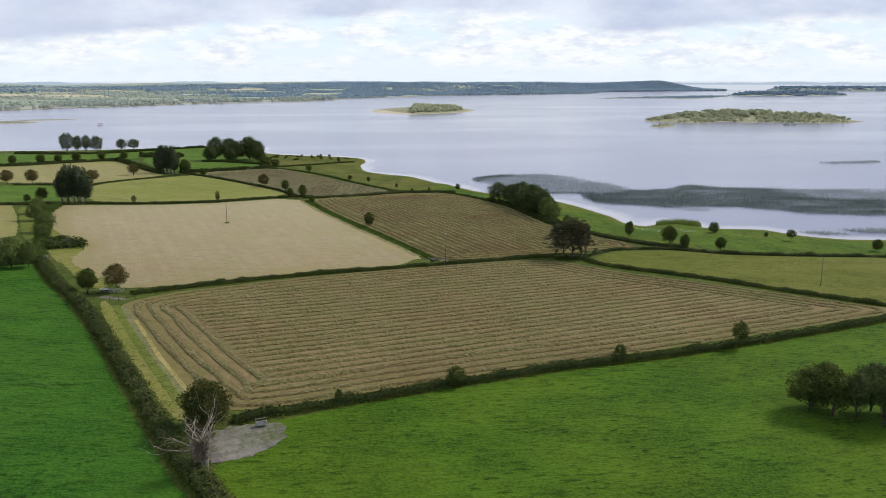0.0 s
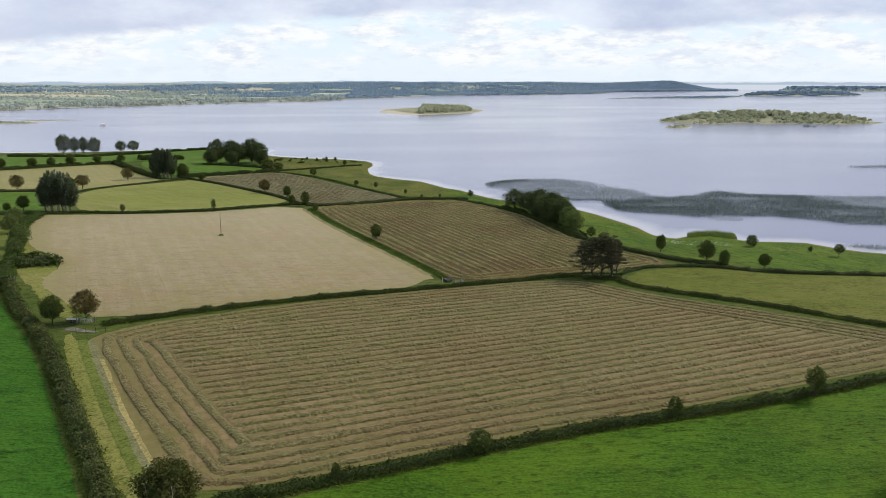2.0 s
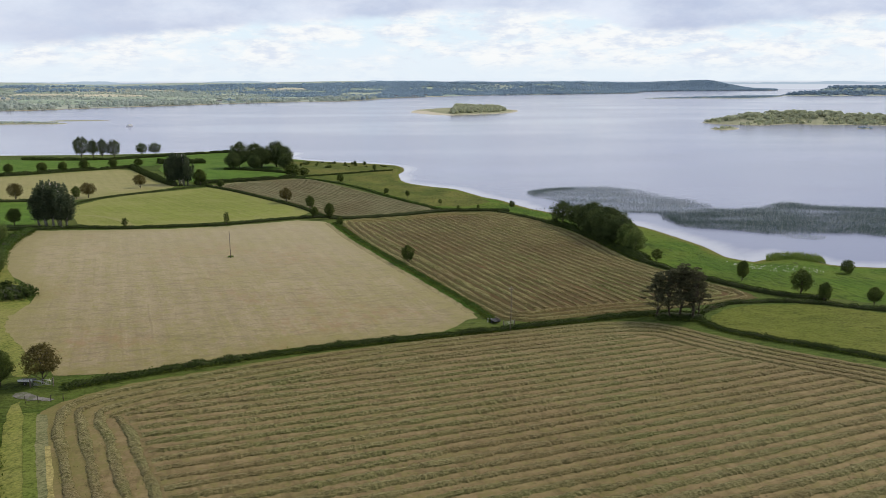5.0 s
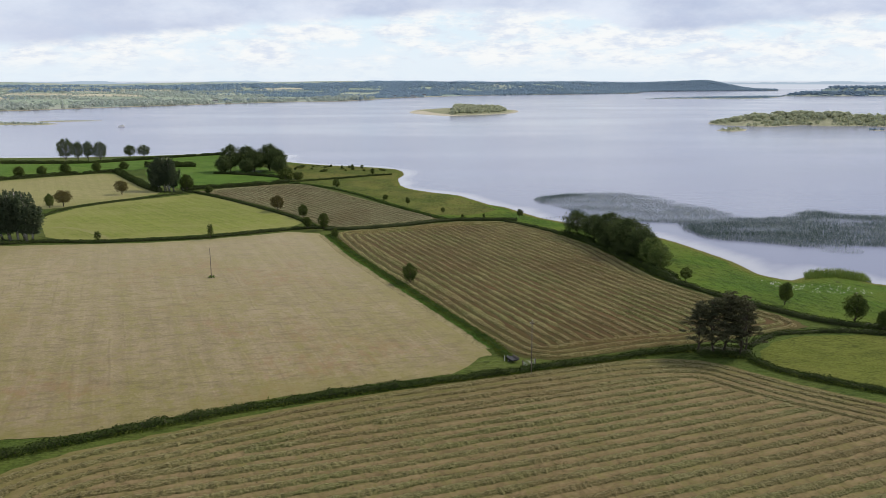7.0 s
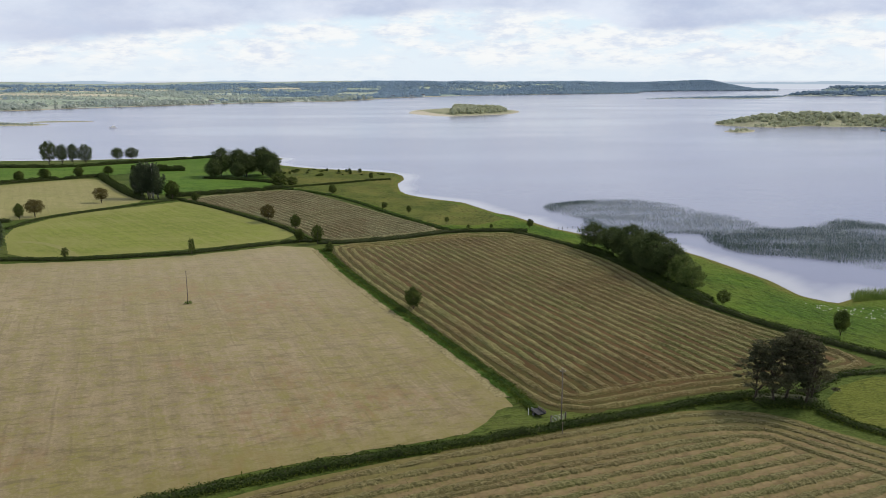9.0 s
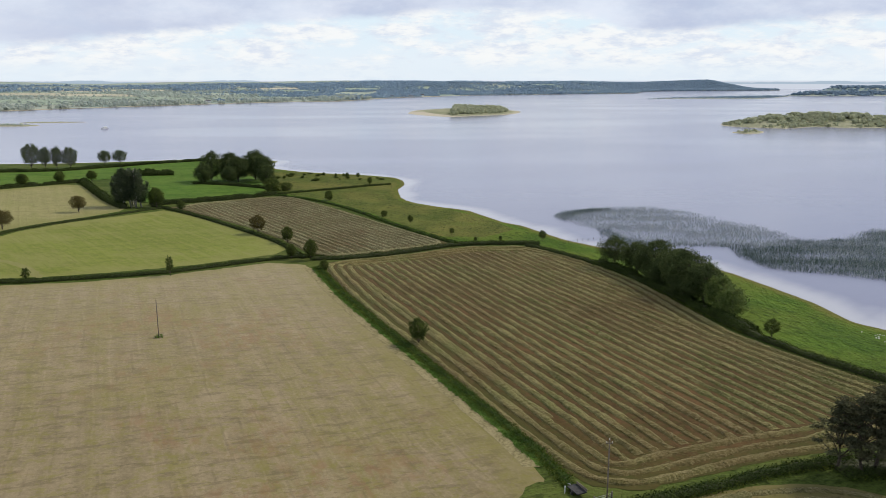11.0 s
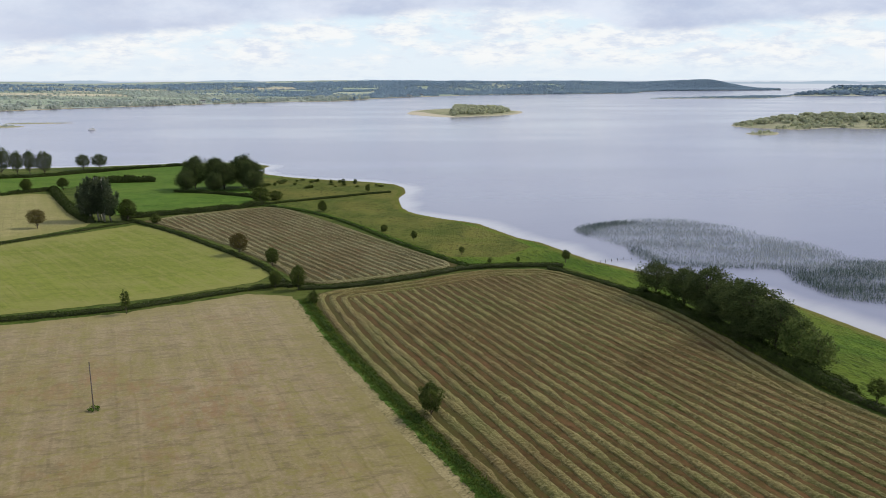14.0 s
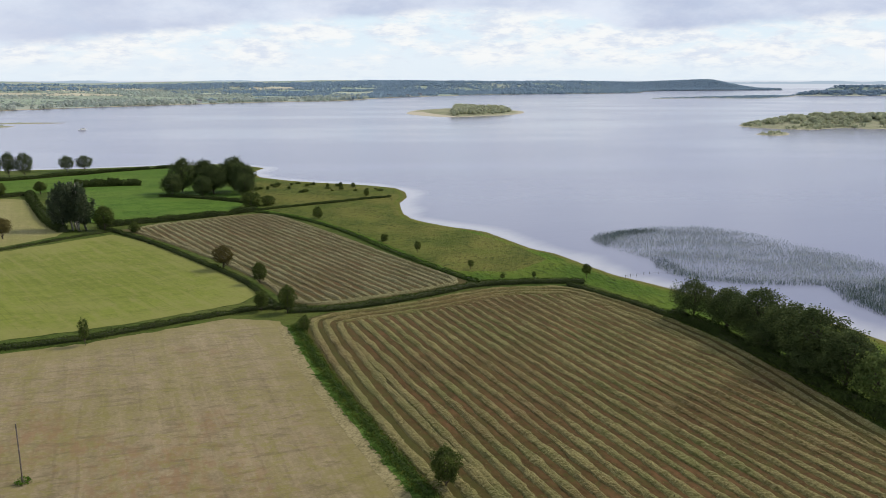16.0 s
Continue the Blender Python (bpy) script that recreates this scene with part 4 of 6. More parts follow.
sheet("near_pasture", [(-29, 121), (-19, 127), (1, 137.5), (24, 148.5), (49, 158), (79, 172), (109, 187), (140, 203), (400, 215), (400, -200), (30, -200), (3, 48), (-29, 97), (-34, 104)], M["pasture"],
      "bright green tussocky grazed pasture", 0.03, 5.0, 0.3, 0)
sheet("west_pasture", [(-121, 222), (-107, 201.5), (-92.5, 183.5), (-76, 159.5), (-66, 143.5), (-56.5, 128.5), (-48, 115), (-41, 104), (-34.5, 95.5), (-22, 78), (-3, 48), (20, -200), (-500, -200), (-500, 180), (-150, 203)], M["deep_pasture"],
      "deep green grazed pasture behind a hedge", 0.03, 5.0, 0.3, 0)
sheet("far_left_pasture", [(-172, 343), (-184, 385), (-200, 396), (-216, 384), (-262, 360), (-230, 318), (-192, 325)], M["hill"], "green pasture between hedges", 0.05, 4.0, 0.4, 0)
sheet("crest_pasture", [(-248, 590), (-263, 543), (-268, 503), (-274, 472), (-330, 470), (-350, 600), (-302, 646), (-288, 690), (-266, 722), (-244, 741), (-232, 748), (-226, 735), (-242, 690), (-236, 640)], M["hill"], "green hilltop pasture above the lake", 0.22, 4.0, 0.4, 0)
sheet("gravel_patch", [(-36.5, 118.6), (-33.5, 119.5), (-30.3, 119.9), (-27.3, 121), (-25.9, 118.3), (-25.9, 114.2), (-28.4, 109.8), (-31.2, 107.2), (-34.5, 105.6), (-36.5, 108), (-37, 113)],
      M["gravel"], "worn pale gravel patch by a hedge", 0.07, 0.8, 0.7, 2)
sheet("gate_track", [(-88.2, 191.2), (-86, 189.6), (-83.6, 188.6), (-81, 189.2), (-80.4, 190.6), (-82.6, 190.6), (-84.4, 191.6), (-87, 192.4)], M["gravel"], "short stony track through a field gate", 0.07, 0.6, 0.9, 1)

# ---- rows of raked hay ----


def clip_line(p, u, outline):
    """The stretches of the line through p along u that lie inside the outline."""
    cuts = []
    for a, b in zip(outline, list(outline[1:]) + list(outline[:1])):
        ex, ey = b[0] - a[0], b[1] - a[1]
        det = u[0] * -ey + u[1] * ex
        if abs(det) < 1e-9:
            continue
        wx, wy = a[0] - p[0], a[1] - p[1]
        s, k = (wx * -ey + wy * ex) / det, (u[0] * wy - u[1] * wx) / det
        if 0 <= k < 1:
            cuts.append(s)
    cuts.sort()
    return list(zip(cuts[::2], cuts[1::2]))


def swath(line, material, wide, tall, seed, group, label, tufts=7, loose=None, rough=0.45):
    """One raked row: a ragged low ridge of hay along a line, with loose tufts on it."""
    rng = np.random.default_rng(seed)
    pts = resample(line, 0.45 if tufts else 1.0)
    if len(pts) < 6:
        return
    way = np.gradient(pts, axis=0)
    way /= np.linalg.norm(way, axis=1)[:, None] + 1e-9
    side = np.c_[-way[:, 1], way[:, 0]]
    n = len(pts)
    sway = np.convolve(rng.normal(0, 1, n + 14), np.ones(15) / 15, "valid") * 0.3
    profile = [(-1.0, -0.1), (-0.66, 0.6), (-0.2, 0.95), (0.25, 0.9), (0.68, 0.55), (1.0, -0.1)]
    base = height(pts[:, 0], pts[:, 1]) + 0.06
    taper = np.clip(np.minimum(np.arange(n), np.arange(n)[::-1]) / 3, 0.15, 1)

    def drift(amount, over=7):
        """Slow random change along the row, with a little roughness on it."""
        slow = np.convolve(rng.normal(0, 1, n + over - 1), np.ones(over) / over, "valid") * math.sqrt(over)
        return 1 + amount * np.clip(slow, -2, 2) + rng.normal(0, amount * rough, n)

    swell = drift(0.14, 11)
    rows = []
    for across, up in profile:
        off = wide / 2 * across * drift(0.07) * swell + sway
        z = base + tall * up * np.clip(drift(0.13) * swell, 0.3, 1.7) * taper
        rows.append(np.c_[pts + side * off[:, None], z])
    v = np.stack(rows, 1).reshape(-1, 3)
    k = len(profile)
    i = np.arange(n * k).reshape(n, k)
    f = np.stack([i[:-1, :-1], i[1:, :-1], i[1:, 1:], i[:-1, 1:]], -1).reshape(-1, 4)
    if tufts:
        m = int(n * 0.55 * tufts)
        q = rng.integers(0, n, m)
        spread = rng.normal(0, 0.36, m)
        c = np.c_[pts[q] + side[q] * (wide * spread + sway[q])[:, None] + rng.normal(0, 0.2, (m, 2)), base[q] + tall * np.clip(1.05 - 1.6 * np.abs(spread), 0.12, 1) * rng.uniform(0.6, 1.3, m)]
        u, w = leaf_axes(rng, m, 0.12, np.tile((0.0, 0.0, 1.0), (m, 1)), 0.7)
        u, w = u * 1.5, w * 0.6
    row = tagged(new("hay_swath", mesh_from("hay_swath", v, f.tolist(), material)), label, "hay row", group)
    if tufts:
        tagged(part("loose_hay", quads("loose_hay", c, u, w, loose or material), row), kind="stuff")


def rake_field(outline, ang, gap, rings, material, wide, tall, group, label, first=2.2, seed=0, tufts=7, headland=0.0, loose=None, rough=0.45):
    """Rows round the edge as the mower went, then straight ones along ang inside them."""
    edge = rounded(list(outline), 1, True)
    ring = np.array(resample(edge, 1.5, True))
    nxt, prv = np.roll(ring, -3, axis=0), np.roll(ring, 3, axis=0)
    t = nxt - prv
    t /= np.linalg.norm(t, axis=1)[:, None]
    area = np.sum(ring[:, 0] * np.roll(ring[:, 1], -1) - np.roll(ring[:, 0], -1) * ring[:, 1])
    inward = np.c_[-t[:, 1], t[:, 0]] * (1 if area > 0 else -1)
    loop = [tuple(p) for p in ring]
    count = 0
    for r in range(rings):
        off = first + r * gap
        west = np.clip(inward @ np.array((0.83, 0.56)), 0, 1) ** 4 * headland
        shift = off * (1 + 0.08 * west) + 2.5 * west
        q = ring + inward * shift[:, None]
        ok = (edge_distance(q[:, 0], q[:, 1], loop) > off * 0.96) & inside_polygon(q[:, 0], q[:, 1], loop)
        q = q[ok]
        if len(q) < 8:
            continue
        line = [tuple(p) for p in q] + [tuple(q[0])]
        line = line[::4] + [line[-1]]
        swath(rounded(line, 1), material, wide, tall, seed + count, group, label, tufts, loose, rough)
        count += 1
    inner = first + rings * gap - gap * 0.75
    west = np.clip(inward @ np.array((0.83, 0.56)), 0, 1) ** 4 * headland
    q = ring + inward * (inner * (1 + 0.08 * west) + 2.5 * west)[:, None]
    core = [tuple(p) for p in q[(edge_distance(q[:, 0], q[:, 1], loop) > inner * 0.96) & inside_polygon(q[:, 0], q[:, 1], loop)]]
    u, nrm = (math.cos(ang), math.sin(ang)), (-math.sin(ang), math.cos(ang))
    along = ring @ np.array(nrm)
    s = along.min() + 0.4
    while s < along.max():
        for a, b in clip_line((nrm[0] * s, nrm[1] * s), u, loop):
            d = np.arange(a, b, 1.0)
            if len(d) < 4:
                continue
            x, y = nrm[0] * s + u[0] * d, nrm[1] * s + u[1] * d
            ok = inside_polygon(x, y, core)
            if ok.sum() > 6:
                k = np.flatnonzero(ok)
                swath([(x[k[0]], y[k[0]])] + [(x[j], y[j]) for j in k[4:-4:6]] + [(x[k[-1]], y[k[-1]])], material, wide, tall, seed + count, group, label, tufts, loose, rough)
                count += 1
        s += gap


ROW_ANGLE_BIG, ROW_ANGLE_SHORE, ROW_ANGLE_FAR = radians(27.0), radians(-64.4), radians(-52.5)
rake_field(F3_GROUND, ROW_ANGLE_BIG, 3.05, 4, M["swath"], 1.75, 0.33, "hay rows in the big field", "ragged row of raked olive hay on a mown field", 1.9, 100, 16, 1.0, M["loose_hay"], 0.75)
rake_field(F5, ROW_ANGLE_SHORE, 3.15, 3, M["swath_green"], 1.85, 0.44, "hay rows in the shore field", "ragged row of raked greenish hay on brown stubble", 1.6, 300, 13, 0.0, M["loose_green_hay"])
rake_field(F6, ROW_ANGLE_FAR, 3.0, 1, M["swath_pale"], 1.8, 0.48, "hay rows in the far field", "ragged row of raked hay on a far field", 1.6, 500, 5)

# ---- hedges ----


def hedge(name, line, tall, wide, label, leaf="hedge_leaf", per_metre=60, size=0.2, uneven=0.35, seed=0, category="hedge"):
    """A hedgerow: a woody core under a ragged coat of leaves."""
    rng = np.random.default_rng(seed)
    pts = resample(rounded(list(line), 1), 0.9)
    way = np.gradient(pts, axis=0)
    way /= np.linalg.norm(way, axis=1)[:, None] + 1e-9
    side = np.c_[-way[:, 1], way[:, 0]]
    n = len(pts)
    lump = np.array([noise.noise((p[0] / 4.0, p[1] / 4.0, seed)) + 0.6 * noise.noise((p[0] / 1.3, p[1] / 1.3, seed + 5)) for p in pts])
    rise = np.array([noise.noise((p[0] / 7.0, p[1] / 7.0, seed + 31)) for p in pts])
    up = tall * (1 + uneven * lump + 1.1 * uneven * np.clip(rise - 0.15, 0, 1)) * np.clip(1 + 2.2 * (rise + 0.32), 0.45, 1)
    half = wide / 2 * (1 + 0.6 * uneven * np.roll(lump, 7))
    z = height(pts[:, 0], pts[:, 1])
    root = new(name)
    x0, y0 = pts[n // 2]
    root.location = (x0, y0, float(z[n // 2]))
    o = np.array(root.location)
    profile = [(-0.85, -0.1), (-0.8, 0.45), (-0.45, 0.78), (0.0, 0.86), (0.45, 0.78), (0.8, 0.45), (0.85, -0.1)]
    v = np.stack([np.c_[pts + side * (half * a * rng.uniform(0.85, 1.1, n))[:, None], z + np.where(b < 0, -0.1, up * b * rng.uniform(0.85, 1.1, n))] for a, b in profile], 1).reshape(-1, 3) - o
    k = len(profile)
    i = np.arange(n * k).reshape(n, k)
    f = np.stack([i[:-1, :-1], i[1:, :-1], i[1:, 1:], i[:-1, 1:]], -1).reshape(-1, 4).tolist()
    f += [tuple(range(k)), tuple(reversed(range((n - 1) * k, n * k)))]
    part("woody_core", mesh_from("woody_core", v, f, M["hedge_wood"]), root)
    m = int(n * 0.9 * per_metre * 1.9)
    j = rng.integers(0, n, m)
    a = rng.uniform(-0.15, math.pi + 0.15, m)
    out = np.c_[side[j] * np.cos(a)[:, None], np.clip(np.sin(a), 0, 1)]
    r = rng.uniform(0.82, 1.12, m)
    c = np.c_[pts[j] + side[j] * (half[j] * np.sign(np.cos(a)) * np.abs(np.cos(a)) ** 0.6 * r)[:, None] + rng.normal(0, 0.35, (m, 2)), z[j] + up[j] * np.clip(np.sin(a), 0.03, 1) ** 0.6 * r] - o
    uu, vv = leaf_axes(rng, m, size * 0.82, out, 0.55)
    part("foliage", quads("foliage", c, uu, vv, M[leaf]), root)
    if per_metre >= 70:
        m = int(n * 0.9 * 40)
        j = rng.integers(0, n, m)
        out = rng.choice((-1.0, 1.0), m) * (half[j] * rng.uniform(0.85, 1.15, m) + np.abs(rng.normal(0, 0.45, m)))
        q = pts[j] + side[j] * out[:, None] + rng.normal(0, 0.25, (m, 2))
        c = np.c_[q, height(q[:, 0], q[:, 1]) + 0.1 + rng.uniform(0, 0.45, m)] - o
        uu, vv = leaf_axes(rng, m, 0.2, np.tile((0.0, -0.3, 0.9), (m, 1)), 0.4)
        tagged(part("grass_fringe", quads("grass_fringe", c, uu * 1.3, vv * 0.6, M["rough_tuft"]), root), "rough grass at the hedge foot", kind="stuff")
    return tagged(root, label, category, "field hedges")


THICK = "dense dark green hedgerow between fields"
LOW = "low trimmed dark hedge between fields"
hedge("hedgerow", [(-35, 120.5), (-28, 124.5), (-19, 129), (-9, 134), (1, 139.5), (12, 144.7), (24, 150.2), (36, 154.5), (49, 159.5), (63, 166), (79, 173.5), (97, 182.5), (109, 188.5), (130, 199)], 1.25, 1.6, THICK + " and pasture", per_metre=95, uneven=0.6, seed=1)
hedge("hedgerow", [(-81, 195.5), (-74, 201.5), (-62, 210.5), (-53, 217.5), (-37, 227), (-27, 232.3), (-16.5, 237.6), (-5.4, 243.2), (0.5, 246.6), (13, 252.7), (26, 260), (36, 264)], 0.95, 1.4, THICK, per_metre=85, uneven=0.5, seed=2)
hedge("hedgerow", [(47, 258), (51, 250.5), (64, 242.8), (77.6, 235), (89.5, 225.5), (100.5, 216), (110, 209), (117, 203), (140, 187)], 1.0, 1.5, THICK, per_metre=70, uneven=0.6, seed=3)
hedge("hedgerow", [(-119, 224), (-105, 203), (-90, 185), (-73.5, 160.5), (-63.5, 144.5), (-54, 130), (-45.5, 116), (-38.5, 105.5), (-32, 97), (-20, 80), (0, 50)], 1.6, 2.3, "tall bushy hedgerow beside green pasture", "tall_hedge_leaf", per_metre=130, size=0.22, uneven=0.5, seed=4)
hedge("hedgerow", [(-69.6, 388), (-57.6, 359.5), (-48.2, 340), (-40.2, 324.5), (-31.6, 307.5), (-19.8, 285), (-12.2, 270), (-7.2, 259), (-4.8, 251.5)], 0.48, 1.0, "low overgrown ditch hedge between two fields", "ditch_leaf", 110, 0.17, 0.75, 5)
hedge("hedgerow", [(-190, 318), (-165, 334), (-157, 342), (-147, 345.5), (-140.6, 347.5), (-129, 356), (-113, 367), (-105.5, 375), (-93, 390), (-80.5, 402.5), (-71, 404)], 0.95, 1.8, LOW, per_metre=60, seed=6)
hedge("hedgerow", [(-170, 501), (-157, 492), (-137, 474), (-121, 457.5), (-107, 443), (-94, 429), (-85, 415), (-77, 401)], 1.0, 1.6, LOW, per_metre=50, seed=7)
hedge("hedgerow", [(-74, 399.5), (-62, 404), (-49, 414.5), (-38, 426), (-28.6, 436.5), (-18.6, 441), (-5, 445), (4, 446)], 1.3, 2.2, LOW, per_metre=55, seed=8)
hedge("hedgerow", [(-128, 561), (-111, 551.5), (-95.5, 537.5), (-77, 514), (-61, 487), (-47, 466.5), (-35.5, 450), (-28, 441)], 0.75, 1.8, "low rough hedge bank above the shore", "ditch_leaf", 45, 0.24, 0.6, 9)
hedge("hedgerow", [(-1, 442), (9, 429.5), (17.7, 417.5), (25, 406.5), (31, 389), (37.5, 373), (41.5, 355), (44, 342), (52, 324), (59.6, 311), (67, 301.5), (74, 293), (80.6, 288.8), (89, 287)], 1.25, 2.0, "dark hedge between mown field and shore pasture", per_metre=60, seed=10)
hedge("hedgerow", [(50, 268), (56, 276), (64, 281), (83, 284), (99, 276), (121, 275), (157, 275.5), (200, 273)], 0.85, 1.5, "low dark hedge along the shore pasture", per_metre=50, uneven=0.9, seed=11)
hedge("hedgerow", [(-184, 390), (-187, 411), (-184, 432), (-176, 458), (-168, 485), (-163.5, 496)], 0.6, 1.2, LOW, per_metre=40, seed=12)
hedge("hedgerow", [(-246, 586), (-221, 547), (-192, 505), (-178, 489)], 2.4, 3.4, THICK, per_metre=55, size=0.35, seed=13)
hedge("hedgerow", [(-171.6, 504), (-161, 518), (-149, 533), (-137.4, 549), (-129, 563.5)], 2.0, 2.8, THICK, per_metre=55, size=0.33, seed=14)
hedge("hedgerow", [(-290, 440), (-271, 474), (-266, 503), (-261, 540), (-247, 587)], 1.7, 2.6, LOW, per_metre=45, size=0.33, seed=15)
hedge("hedgerow", [(-330, 600), (-298, 645), (-291, 668), (-285, 702), (-268, 722), (-246, 742), (-232, 752)], 2.0, 3.0, "dark hedge along the crest of the hill", per_metre=50, size=0.38, seed=16)
hedge("scrub_thicket", [(-246, 632), (-236, 640), (-228, 646), (-219, 650)], 3.4, 9.0, "broad dark thicket of scrub on the pasture", per_metre=220, size=0.4, uneven=0.6, seed=17, category="thicket")
hedge("hedgerow", [(-128, 566), (-119, 577), (-97, 601), (-74, 622)], 0.9, 1.6, "thin low hedge across the shore pasture", per_metre=35, size=0.32, seed=18)
hedge("hedgerow", [(-215, 386), (-201, 398), (-192, 404)], 1.2, 2.0, LOW, per_metre=40, seed=19)
hedge("hedgerow", [(-150, 205), (-128, 218), (-119.5, 225)], 1.4, 2.6, LOW, per_metre=60, seed=20)
hedge("scrub_thicket", [(-131.8, 248.5), (-128.7, 248.4), (-125.7, 249.4), (-124.2, 253.3)], 1.7, 11.0, "spreading dark bramble thicket at a field edge", per_metre=200, size=0.33, uneven=0.6, seed=21, category="thicket")
hedge("hedgerow", [(-121, 226), (-128, 240), (-138, 262), (-150, 285), (-162, 312), (-166, 330)], 1.6, 3.0, "overgrown hedge bank beside stubble", "ditch_leaf", 80, 0.22, 0.7, 22)

hedge("scrub_thicket", [(22, 411), (28, 401), (32.5, 390), (36, 378), (39, 366), (42, 355), (45, 345), (48, 336)], 1.8, 3.8, "dark undergrowth along a belt of shore trees", per_metre=120, size=0.26, uneven=0.5, seed=24, category="thicket")
hedge("scrub_thicket", [(36.5, 262), (42, 263.5), (48, 262)], 1.0, 6.0, "dark undergrowth below a pine clump", per_metre=160, size=0.2, uneven=0.5, seed=25, category="thicket")
hedge("hedgerow", [(-187, 600), (-172, 600), (-158, 596), (-140, 588), (-132, 578)], 1.6, 3.0, "dark hedge under a lakeside grove", per_metre=50, size=0.33, seed=23)

# ---- trees ----
SPECIES = {}


def limbs(verts, faces, rng, start, way, length, radius, depth, bend=0.35, sides=5):
    """A limb that bends, tapers and forks."""
    pts, rad, p, w = [Vector(start)], [radius], Vector(start), Vector(way).normalized()
    for k in range(4):
        w = (w + Vector(rng.normal(0, bend * 0.5, 3)) + Vector((0, 0, 0.06))).normalized()
        p = p + w * length / 4
        pts.append(p.copy()), rad.append(radius * (1 - 0.17 * (k + 1)))
    tube(verts, faces, pts, rad, sides)
    if depth:
        for k in range(int(rng.integers(2, 4))):
            at = pts[int(rng.integers(2, 5))]
            turn = (w + Vector(rng.normal(0, 0.75, 3))).normalized()
            limbs(verts, faces, rng, at, turn, length * rng.uniform(0.5, 0.75), rad[-1] * 0.75, depth - 1, bend, max(3, sides - 1))


def grow(kind, seed):
    """One tree of its kind, standing at the origin, about as tall and wide as it says."""
    rng = np.random.default_rng(seed)
    spec = {
        "broad_tree": (7.0, 5.2, 0.16, 16, 5200, 0.145, "leaf", "bark"),
        "sycamore_tree": (8.0, 8.0, 0.08, 22, 10500, 0.165, "sycamore_leaf", "bark"),
        "copper_tree": (7.5, 6.6, 0.20, 16, 4600, 0.145, "copper_leaf", "bark"),
        "young_tree": (5.0, 3.2, 0.28, 10, 2000, 0.125, "leaf", "bark"),
        "slim_tree": (5.5, 2.2, 0.20, 8, 1100, 0.14, "leaf", "bark"),
        "shrub": (3.5, 3.4, 0.0, 9, 1500, 0.15, "leaf", "bark"),
        "large_tree": (15.0, 13.0, 0.10, 26, 12000, 0.215, "shaded_leaf", "bark"),
        "aspen_tree": (15.0, 5.0, 0.14, 15, 4800, 0.20, "birch_leaf", "pale_bark"),
        "pine_tree": (13.0, 8.5, 0.30, 36, 5200, 0.16, "needle", "bark"),
        "crest_tree": (12.0, 12.0, 0.17, 22, 9500, 0.18, "shaded_leaf", "bark"),
        "clump_tree": (9.5, 6.6, 0.30, 16, 5000, 0.16, "shaded_leaf", "bark"),
        "sallow_tree": (7.0, 6.0, 0.08, 13, 3000, 0.18, "sallow_leaf", "bark"),
    }[kind]
    tall, wide, clear, lobes, count, size, leaf, bark = spec
    root = new(kind)
    v, f = [], []
    lean = rng.normal(0, 0.03, 2)
    top = tall * (0.9 if kind in ("aspen_tree", "pine_tree") else 0.62)
    stem = [Vector((lean[0] * h + rng.normal(0, 0.012 * tall), lean[1] * h + rng.normal(0, 0.012 * tall), h)) for h in np.linspace(-0.3, top, 6)]
    girth = tall * (0.016 if kind in ("aspen_tree", "slim_tree", "young_tree", "pine_tree") else 0.024)
    tube(v, f, stem, [girth * (1 - 0.14 * k) for k in range(6)], 7)
    part("trunk", mesh_from("trunk", v, f, M[bark], True), root)
    centres, radii = [], []
    v, f = [], []
    for k in range(lobes):
        a = 2.4 * k + rng.uniform(-0.5, 0.5)
        h = (k + 0.5) / lobes
        if kind == "pine_tree":
            reach = wide / 2 * rng.uniform(0.2, 1.0) * (1.05 - 0.85 * h)
            c = Vector((math.cos(a) * reach, math.sin(a) * reach, tall * (clear + (0.95 - clear) * h)))
            r = wide * rng.uniform(0.10, 0.20)
        else:
            ring = (0.3 + 0.75 * math.sin(math.pi * h ** 0.8)) if kind == "aspen_tree" else math.sqrt(max(0.05, 1 - (0.97 * h) ** 2)) * min(1.0, 0.72 + 1.4 * h)
            reach = wide / 2 * 0.68 * ring * rng.uniform(0.55, 1.1)
            c = Vector((math.cos(a) * reach, math.sin(a) * reach, tall * (clear + 0.08 + (0.86 - clear) * h)))
            r = wide * (0.15 + 0.09 * ring) * rng.uniform(0.7, 1.2) * (0.72 if kind == "aspen_tree" else 1)
        centres.append(np.array(c)), radii.append(r)
        at = stem[min(5, 1 + int(4 * h))]
        limbs(v, f, rng, at, c - at, (c - at).length * 0.95, girth * 0.42, 1 if tall < 8 else 0, 0.12)
    part("branchwork", mesh_from("branchwork", v, f, M[bark], True), root)
    pick = rng.integers(0, lobes, count)
    way = rng.normal(size=(count, 3))
    way /= np.linalg.norm(way, axis=1)[:, None]
    flat = np.array((1, 1, 0.26 if kind == "pine_tree" else 0.85 if wide > 0.6 * tall else 3.2 if kind == "aspen_tree" else 1.25))
    # leaves stand in sprays round twig ends, with gaps between them
    twigs = rng.normal(size=(lobes, 26, 3))
    twigs /= np.linalg.norm(twigs, axis=2)[:, :, None]
    near = twigs[pick, rng.integers(0, 26, count)]
    way = way * 0.42 + near * 0.58
    r = np.array(radii)[pick] * rng.uniform(0.5, 0.96, count)
    c = np.array(centres)[pick] + way * r[:, None] * flat * 1.0
    if kind not in ("pine_tree", "aspen_tree"):
        # the body of the crown: one uneven dome that the outer sprays break up
        k = int(count * 0.62)
        d = rng.normal(size=(k, 3))
